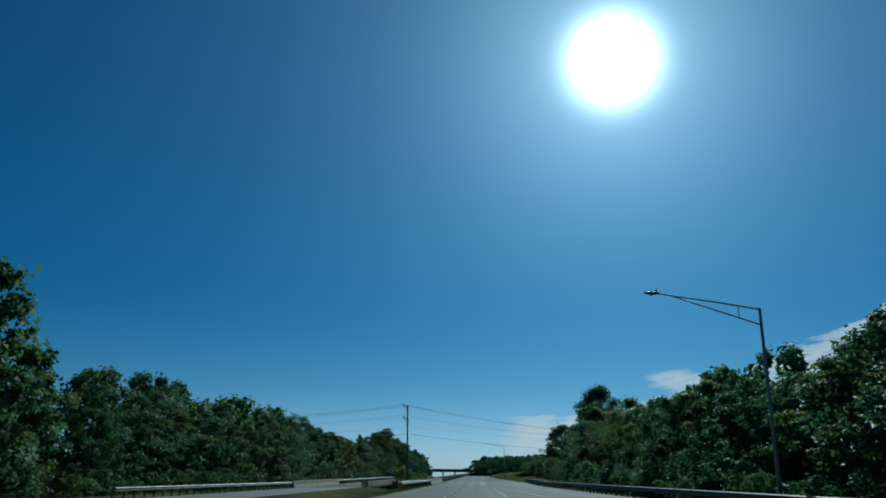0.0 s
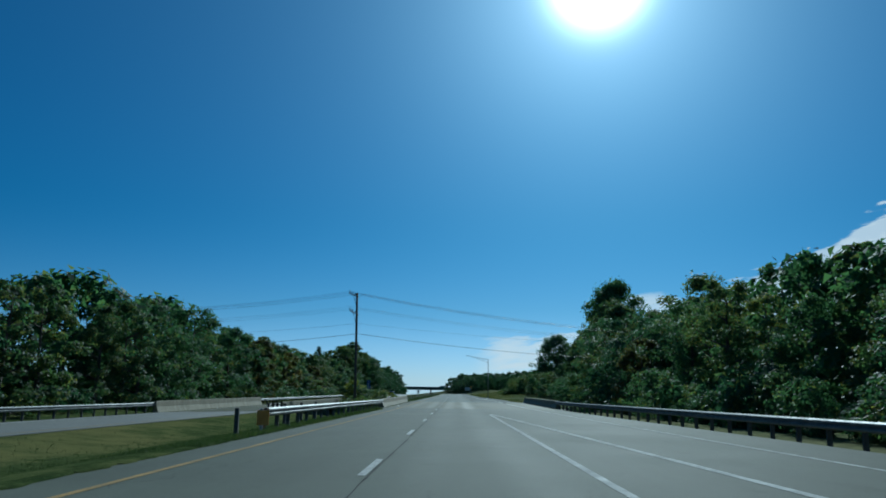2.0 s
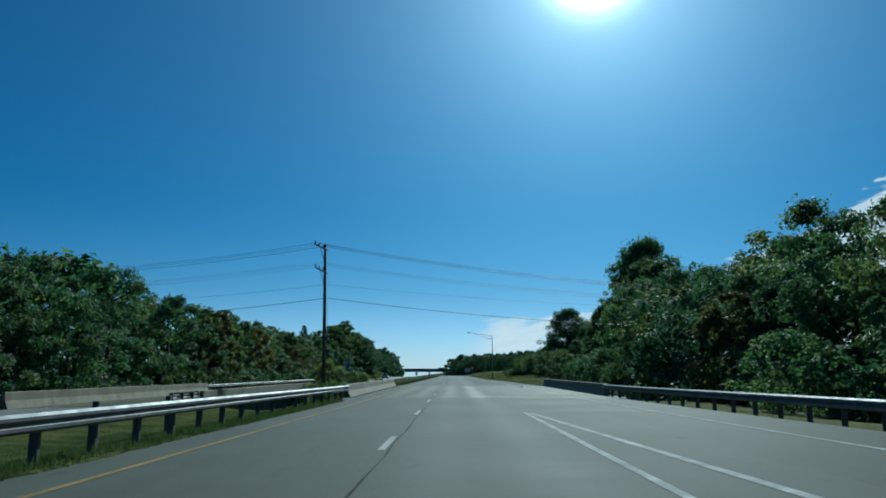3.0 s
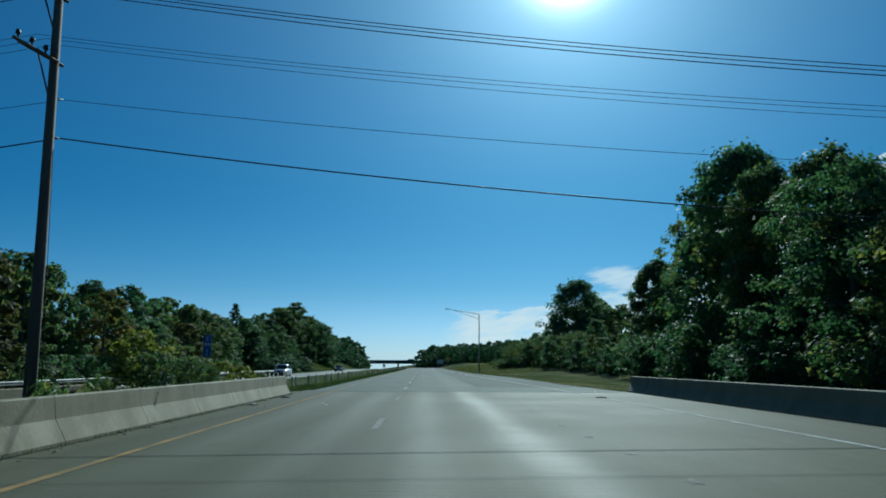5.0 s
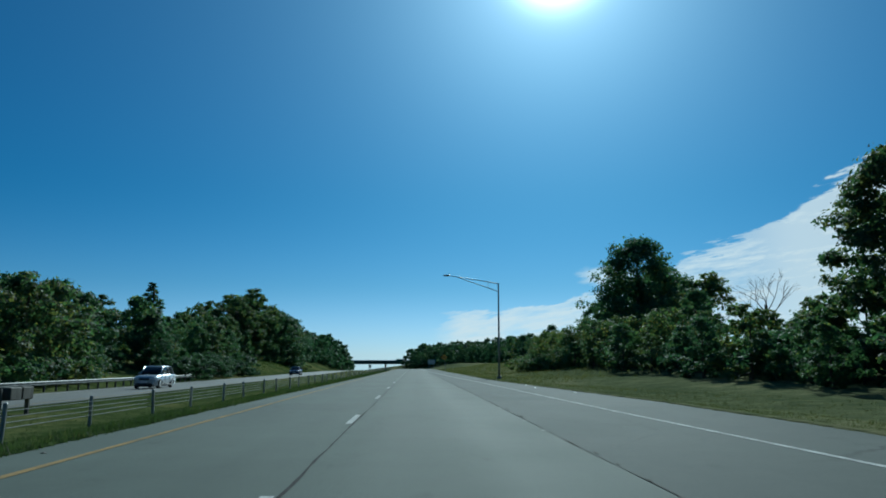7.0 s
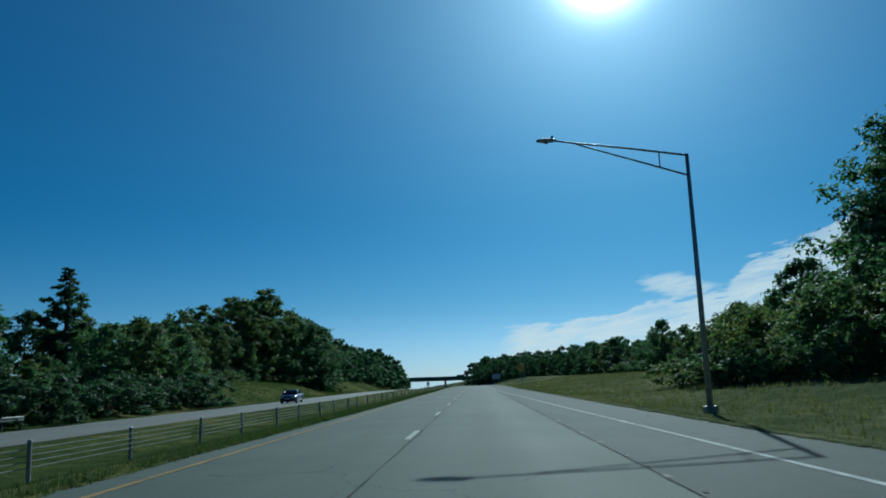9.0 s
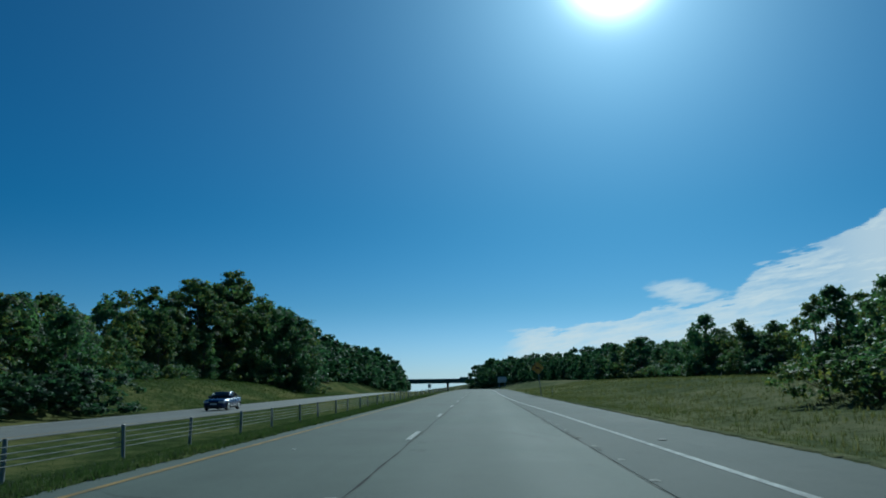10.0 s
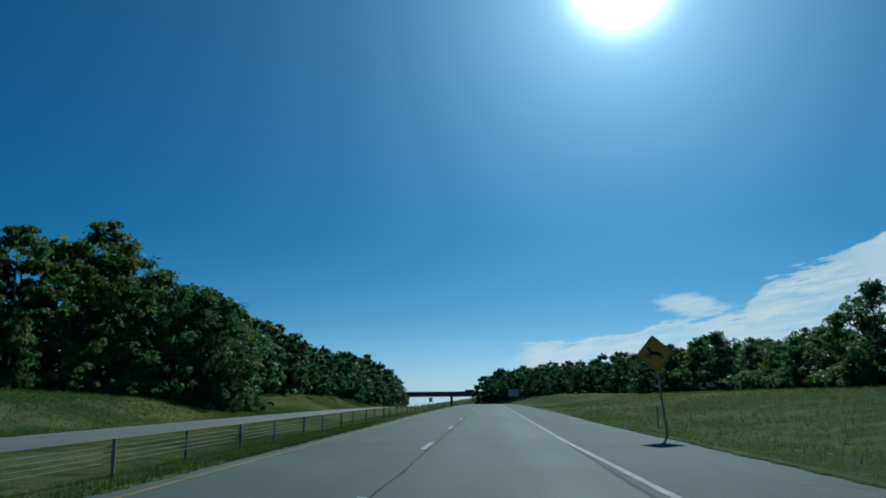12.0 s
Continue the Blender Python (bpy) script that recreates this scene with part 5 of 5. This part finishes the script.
def car(label, paint, length, width, height, shoulder, cabin, at, turn, boot):
    """A car whose nose points to -y before it is turned; cabin: y of windscreen foot, roof start, roof end, rear foot."""
    body = thing("car", label, "car", group="oncoming cars", at=at, turn=turn)
    h2, w = length / 2, width / 2

    def ring(y, half, low, high, crown):
        return [(-half, y, low + 0.08), (-half * 0.92, y, low), (half * 0.92, y, low), (half, y, low + 0.08), (half * 1.02, y, (low + high) * 0.5),
                (half * 0.97, y, high - 0.06), (half * 0.8, y, high), (0, y, high + crown), (-half * 0.8, y, high), (-half * 0.97, y, high - 0.06), (-half * 1.02, y, (low + high) * 0.5)]

    hood = shoulder - 0.06
    rings = [ring(-h2, w * 0.72, 0.3, hood - 0.28, 0.01), ring(-h2 + 0.12, w * 0.86, 0.22, hood - 0.12, 0.02), ring(-h2 + 0.5, w * 0.96, 0.2, hood - 0.04, 0.03),
             ring(cabin[0], w, 0.2, shoulder, 0.03), ring(0.2, w, 0.2, shoulder + 0.02, 0.02), ring(cabin[3], w, 0.2, shoulder + 0.04, 0.02),
             ring(h2 - 0.25, w * 0.95, 0.24, boot, 0.02), ring(h2, w * 0.82, 0.34, boot - 0.16, 0.01)]
    part("body", loft(bmesh.new(), rings), paint, body)
    roof_w = w * 0.74

    def upper(y, half, z):
        return [(-half * 1.18, y, shoulder), (half * 1.18, y, shoulder), (half, y, z - 0.1), (half * 0.8, y, z - 0.01), (-half * 0.8, y, z - 0.01), (-half, y, z - 0.1)]

    low = shoulder + 0.03
    part("windows", loft(bmesh.new(), [upper(cabin[0], roof_w, low + 0.11), upper(cabin[1], roof_w, height - 0.012), upper(cabin[2], roof_w, height - 0.012), upper(cabin[3], roof_w, low + 0.11)]), CAR_GLASS, body)
    bm = bmesh.new()
    slope = (height - shoulder - 0.1) / (cabin[1] - cabin[0])
    loft(bm, [[(x * roof_w, y, z - drop) for x, z in ((-1.03, height - 0.1), (-0.82, height + 0.005), (0.82, height + 0.005), (1.03, height - 0.1), (0.82, height - 0.05), (-0.82, height - 0.05))]
              for y, drop in ((cabin[1] - 0.14, 0.14 * slope - 0.02), (cabin[1] + 0.02, 0.0), ((cabin[1] + cabin[2]) / 2, -0.01), (cabin[2] - 0.02, 0.0), (cabin[2] + 0.1, 0.05))])
    part("roof", bm, paint, body)
    bm = bmesh.new()
    box(bm, -0.26, 0.26, -h2 - 0.036, -h2 - 0.004, 0.47, 0.58, 0.004)
    part("front_plate", bm, WHITE_SHEET, body)
    bm = bmesh.new()
    box(bm, -w * 0.8, w * 0.8, -h2 + 0.04, h2 - 0.06, 0.17, 0.3, 0.03)
    part("underbody", bm, TRIM, body)
    for sx in (-1, 1):
        for ya, yb in ((cabin[0], cabin[1]), (cabin[3], cabin[2])):
            bm = bmesh.new()
            tube(bm, [(sx * roof_w * 1.17, ya, shoulder + 0.03), (sx * roof_w * 1.0, yb, height - 0.08)], 0.045, 6)
            part("pillar", bm, paint, body)
        bm = bmesh.new()
        y = (cabin[1] + cabin[2]) / 2 + 0.1
        tube(bm, [(sx * roof_w * 1.19, y, shoulder), (sx * roof_w * 1.005, y, height - 0.09)], 0.04, 6)
        part("pillar", bm, TRIM, body)
        bm = bmesh.new()
        box(bm, sx * w * 0.98 - 0.11, sx * w * 0.98 + 0.11, cabin[0] + 0.3, cabin[0] + 0.45, shoulder + 0.02, shoulder + 0.17, 0.03)
        part("mirror", bm, paint, body)
        bm = bmesh.new()
        box(bm, sx * w * 0.64 - 0.22, sx * w * 0.64 + 0.22, -h2 - 0.005, -h2 + 0.28, hood - 0.3, hood - 0.15, 0.04)
        part("headlight", bm, LENS_CLEAR, body)
        bm = bmesh.new()
        box(bm, sx * w * 0.7 - 0.16, sx * w * 0.7 + 0.16, h2 - 0.2, h2 + 0.004, boot - 0.34, boot - 0.14, 0.03)
        part("tail_light", bm, LENS_RED, body)
        for y in (cabin[1] - 0.1, (cabin[1] + cabin[2]) / 2 + 0.1, cabin[3] - 0.35):
            bm = bmesh.new()
            box(bm, sx * w * 1.012 - 0.012, sx * w * 1.012 + 0.012, y - 0.008, y + 0.008, 0.34, shoulder - 0.07)
            part("door_seam", bm, TRIM, body)
        bm = bmesh.new()
        box(bm, sx * w * 1.015 - 0.02, sx * w * 1.015 + 0.02, -h2 + 1.3, h2 - 1.35, 0.24, 0.36, 0.01)
        part("sill", bm, TRIM, body)
        for wy in (-h2 + 0.9, h2 - 0.95):
            bm = bmesh.new()
            tube(bm, [(sx * w * 1.012, wy + 0.4 * math.cos(a), 0.33 + 0.4 * math.sin(a)) for a in (0.05, 0.55, 1.05, 1.57, 2.09, 2.59, 3.09)], 0.03, 5)
            part("wheel_arch", bm, TRIM, body)
            bm = bmesh.new()
            x0 = sx * (w - 0.2)
            tube(bm, [(x0 - 0.02 * sx, wy, 0.33), (x0 + 0.01 * sx, wy, 0.33), (x0 + 0.19 * sx, wy, 0.33), (x0 + 0.215 * sx, wy, 0.33)], [0.3, 0.33, 0.33, 0.29], 20)
            wheel = part("wheel", bm, TYRE, body)
            bm = bmesh.new()
            tube(bm, [(x0 + 0.2 * sx, wy, 0.33), (x0 + 0.225 * sx, wy, 0.33)], [0.22, 0.2], 16)
            part("rim", bm, RIM, wheel)
    bm = bmesh.new()
    box(bm, -w * 0.42, w * 0.42, -h2 - 0.012, -h2 + 0.1, hood - 0.36, hood - 0.2, 0.02)
    part("grille", bm, TRIM, body)
    bm = bmesh.new()
    box(bm, -w * 0.7, w * 0.7, -h2 - 0.03, -h2 + 0.15, 0.26, 0.44, 0.03)
    part("bumper", bm, TRIM, body)
    return body


car("silver sport utility vehicle driving on the opposite carriageway", CAR_SILVER, 4.7, 1.88, 1.74, 1.08, (-1.1, -0.25, 1.6, 2.2), (-19.4, 227.0, FAR_DROP + FAR_FALL * 0.41), 0, 1.15)
car("dark blue sedan driving on the opposite carriageway", CAR_BLUE, 4.75, 1.82, 1.44, 0.95, (-1.0, -0.2, 0.9, 1.65), (-19.4, 298.5, FAR_DROP + FAR_FALL * 0.37), 2, 1.02)


# ---- grass, weeds and litter ----
def grass_stuff(name, label, spots, low, high, width, mat, seed):
    """Blades in small tufts; spots yields (x, y) and each tuft has a few bent blades."""
    rng = np.random.default_rng(seed)
    spots = np.array(spots)
    per = 4
    n = len(spots) * per
    base = np.repeat(spots, per, 0)
    xy = base[:, :2] + rng.normal(0, 0.05, (n, 2))
    tall = rng.uniform(low, high, n) * np.repeat(rng.uniform(0.6, 1.25, len(spots)), per)
    a = rng.uniform(0, math.tau, n)
    lean = rng.uniform(0.1, 0.75, n) * tall
    side = np.stack([-np.sin(a), np.cos(a)], 1) * (width * rng.uniform(0.6, 1.4, n))[:, None]
    tip = xy + np.stack([np.cos(a), np.sin(a)], 1) * lean[:, None]
    z = base[:, 2]
    v = np.stack([np.column_stack([xy - side, z - 0.02]), np.column_stack([xy + side, z - 0.02]), np.column_stack([tip, z + tall])], 1)
    data = leaf_mesh(name, v.reshape(-1, 3), mat)
    return tagged(new(name, data), label, "grass", kind="stuff")


def scatter(count, y0, y1, across, seed):
    rng = random.Random(seed)
    out = []
    for _ in range(count):
        y = rng.uniform(y0, y1)
        x = across(y, rng)
        out.append((x, y, land_z(x, y)))
    return out


median = scatter(10000, 66, 115, lambda y, r: left_edge(y) - abs(r.gauss(0, 3.2)) + 0.12, 1) + scatter(25000, 155, 330, lambda y, r: left_edge(y) - abs(r.gauss(0, 3.4)) + 0.15, 2)
grass_stuff("median_grass", "tufted green median grass with dry stalks", median, 0.03, 0.1, 0.009, GREEN_BLADES, 5)
verge = scatter(17000, 157, 340, lambda y, r: right_edge(y) + abs(r.gauss(0, 3.6)) - 0.15, 3) 
grass_stuff("verge_grass", "rough green and straw verge grass", verge, 0.03, 0.1, 0.009, BLADES, 6)
field = scatter(15000, 225, 400, lambda y, r: right_edge(y) + r.uniform(1.5, 27), 4)
grass_stuff("field_grass", "long straw-topped grass on the open bank", field, 0.1, 0.3, 0.016, STRAW_BLADES, 11)
bank = scatter(9000, 300, 400, lambda y, r: FAR_FAR + far_swing(y) - r.uniform(0.1, 13), 7)
grass_stuff("bank_grass", "uneven grass on the bank below the wood", bank, 0.1, 0.3, 0.02, GREEN_BLADES, 8)
ribbon("dirt_strip", [(-4.81, 116.6), (-4.81, 151.8)], 0.12, SEAL, deck, 0.003, 0, 0.012)
ribbon("dirt_strip", [(11.02, 121.7), (11.02, 155.8)], 0.12, SEAL, deck, 0.003, 0, 0.012)
weeds = [(x, y, 0.0) for x, y, z in scatter(380, 116.6, 152, lambda y, r: -4.83 + abs(r.gauss(0, 0.05)), 9)]
grass_stuff("joint_weeds", "dark weeds and dirt along the foot of the parapet", weeds, 0.02, 0.06, 0.012, GREEN_BLADES, 10)

DEBRIS = rough_surface("dark roadside litter", (0.03, 0.03, 0.028), (0.1, 0.095, 0.085), 0.02, 0.2, 0.8, 0.2)
PALE = rough_surface("pale litter", (0.5, 0.5, 0.48), (0.7, 0.7, 0.68), 0.02, 0.2, 0.7, 0.1)


def litter(x, y, size, mat, label, seed):
    rng = random.Random(seed)
    bm = bmesh.new()
    bmesh.ops.create_icosphere(bm, subdivisions=1, radius=1.0)
    z = road_z(y) if left_edge(y) < x < right_edge(y) else land_z(x, y)
    for v in bm.verts:
        v.co = Vector((x + v.co.x * size * rng.uniform(0.6, 1.3), y + v.co.y * size * rng.uniform(0.5, 1.2), z + max(-0.2, v.co.z) * size * 0.35 * rng.uniform(0.5, 1.2)))
    tagged(part("litter", bm, mat), label, "litter", group="roadside litter")


rng = random.Random(12)
for i in range(26):
    y = rng.uniform(156.8, 162.5)
    litter(-4.72 + rng.gauss(0, 0.07), y, rng.uniform(0.02, 0.08), PALE if i % 3 else DEBRIS, "pale broken stones along the pavement's edge" if i % 3 else "dark lump of broken pavement at the road's edge", 200 + i)
for i in range(34):
    y = rng.uniform(118, 152)
    litter(-4.75 + abs(rng.gauss(0.1, 0.4)), y, rng.uniform(0.02, 0.07), DEBRIS, "small dark lump of grit and litter on the bridge shoulder", i)
for x, y, s, m in ((-4.6, 149.2, 0.26, DEBRIS), (-4.4, 147.8, 0.22, DEBRIS), (-4.65, 145.6, 0.16, DEBRIS), (-4.55, 142.7, 0.26, DEBRIS), (-4.62, 143.3, 0.18, DEBRIS), (-4.06, 144.2, 0.05, DEBRIS), (-3.85, 141.5, 0.06, DEBRIS), (-2.21, 143.2, 0.05, PALE), (-2.43, 144.0, 0.045, PALE), (-4.3, 125.5, 0.14, PALE), (8.14, 149.0, 0.3, DEBRIS), (9.6, 156.5, 0.06, PALE), (8.6, 214, 0.12, PALE), (8.2, 208, 0.1, PALE), (8.9, 201, 0.1, PALE), (7.0, 238.5, 0.09, DEBRIS), (-24.8, 331, 0.3, PALE), (7.84, 301.5, 0.06, PALE), (9.8, 304.3, 0.06, PALE), (3.6, 292.7, 0.04, PALE), (-2.21, 253.6, 0.05, PALE), (-4.18, 248.6, 0.09, PALE), (-4.09, 177.5, 0.06, DEBRIS), (5.72, 255.1, 0.13, DEBRIS), (-4.15, 277.0, 0.16, DEBRIS)):
    litter(x, y, s, m, "scrap of tyre rubber on the shoulder" if m is DEBRIS else "pale scrap of litter by the road", round(y * 7))

# rusty water stains on the parapet
STAIN = rough_surface("dark rust stain", (0.05, 0.04, 0.03), (0.13, 0.1, 0.07), 0.02, 0.2, 0.9, 0.1)
wall = bpy.data.objects["bridge_parapet"]
for y, s in ((19.2, 1.0), (32.1, 0.9)):
    bm = bmesh.new()
    z0 = 0.36
    pts = [(0.0, 0.0), (0.06, 0.12), (0.2, 0.28), (0.32, 0.34), (0.36, 0.27), (0.22, 0.2), (0.12, 0.02)]
    verts = []
    for py, pz in pts:
        z = z0 + pz * s
        x = -(0.19 + (z - 0.4) / 0.35 * 0.045 if z > 0.4 else (z - 0.05) / 0.35 * 0.19) + 0.006
        verts.append(bm.verts.new((x, y + py * s, z)))
    bm.faces.new(verts)
    part("stain", bm, STAIN, wall)


# ---- orange marker and scrap where the cable barrier begins ----
ORANGE = rough_surface("sun-faded orange plastic", (0.8, 0.15, 0.05), (0.92, 0.22, 0.08), 0.03, 0.3, 0.6, 0.05)


def delineator():
    x, y = -8.3, 160.2
    marker = thing("delineator_post", "orange-red flexible plastic delineator post in the median", "post", at=(x, y, land_z(x, y)))
    bm = bmesh.new()
    box(bm, -0.045, 0.045, -0.015, 0.015, -0.2, 1.15, 0.008)
    part("stake", bm, ORANGE, marker)
    bm = bmesh.new()
    box(bm, -0.038, 0.038, -0.02, -0.0155, 0.85, 1.08)
    part("reflector", bm, LENS_RED, marker)


delineator()
litter(-7.05, 163.4, 0.24, ORANGE, "crumpled orange plastic scrap in the median grass", 91)


# ---- ragged grass creeping over the pavement's edges ----
def grass_fringe(edge, side, y0, y1, mat, seed):
    """A thin torn sod strip; side is the way to the pavement."""
    rng = random.Random(seed)
    bm = bmesh.new()
    rows = []
    y = y0
    while y < y1:
        reach = 0.1 + 0.09 * noise.noise((y * 0.22, seed, 0.0)) + 0.1 * noise.noise((y * 1.3, seed, 4.0)) + rng.uniform(-0.035, 0.045)
        x = edge(y)
        rows.append([bm.verts.new(v) for v in ((x - side * 0.25, y, road_z(y) + 0.03), (x + side * (reach - 0.05), y, road_z(y) + 0.035), (x + side * reach, y + rng.uniform(-0.03, 0.03), road_z(y) + 0.004))])
        y += rng.uniform(0.1, 0.3)
    for ra, rb in zip(rows, rows[1:]):
        for k in range(2):
            bm.faces.new((ra[k], ra[k + 1], rb[k + 1], rb[k]))
    bmesh.ops.recalc_face_normals(bm, faces=bm.faces)
    part("grass_fringe", bm, mat, road)


grass_fringe(left_edge, 1, 40, 111, MEDIAN_GRASS, 1)
grass_fringe(left_edge, 1, 156.5, 330, MEDIAN_GRASS, 2)
grass_fringe(right_edge, -1, 158, 330, GRASS, 3)
edge_spots = [(x, y, road_z(y) + 0.02) for x, y, z in scatter(9000, 156.5, 320, lambda y, r: left_edge(y) + 0.1 - abs(r.gauss(0, 0.22)), 31) + scatter(2600, 66, 111, lambda y, r: left_edge(y) + 0.08 - abs(r.gauss(0, 0.25)), 32)]
grass_stuff("edge_weeds", "ragged dark weeds along the pavement's edge", edge_spots, 0.04, 0.15, 0.009, GREEN_BLADES, 33)
corner_spots = scatter(1500, 153.2, 162, lambda y, r: -5.3 - abs(r.gauss(0, 0.9)), 34)
grass_stuff("corner_weeds", "taller leafy weeds by the parapet's end", corner_spots, 0.08, 0.3, 0.018, GREEN_BLADES, 35)


def median_post(x, y):
    base = land_z(x, y)
    post = thing("median_post", "dark weathered wooden post standing behind the guard rail", "post", group="median posts", at=(x, y, base), turn=4)
    bm = bmesh.new()
    box(bm, -0.07, 0.07, -0.07, 0.07, -0.4, 0.74 + road_z(y) - base, 0.015)
    part("shaft", bm, RAIL_POST, post)


for x, y in ((-5.84, 73.9), (-6.6, 84.4), (-6.6, 88.3), (-6.65, 92.6)):
    median_post(x, y)

# broken concrete along the slab joint
chip_luck = random.Random(21)
for k in range(60):
    y = chip_luck.uniform(163, 300)
    x = 4.1 - 0.0025 * max(0, y - 200) + chip_luck.gauss(0, 0.05)
    r, l = chip_luck.uniform(0.012, 0.04), chip_luck.uniform(0.05, 0.28)
    ring = [(math.cos(a) * r * chip_luck.uniform(0.5, 1.2), math.sin(a) * l * chip_luck.uniform(0.6, 1.1)) for a in (i * math.tau / 7 for i in range(7))]
    bm = bmesh.new()
    bm.faces.new([bm.verts.new((x + px, y + py, 0.0075 + 0.0002 * (k % 9))) for px, py in ring])
    part("spall", bm, SEAM if k % 3 else FADED_PAINT, road)
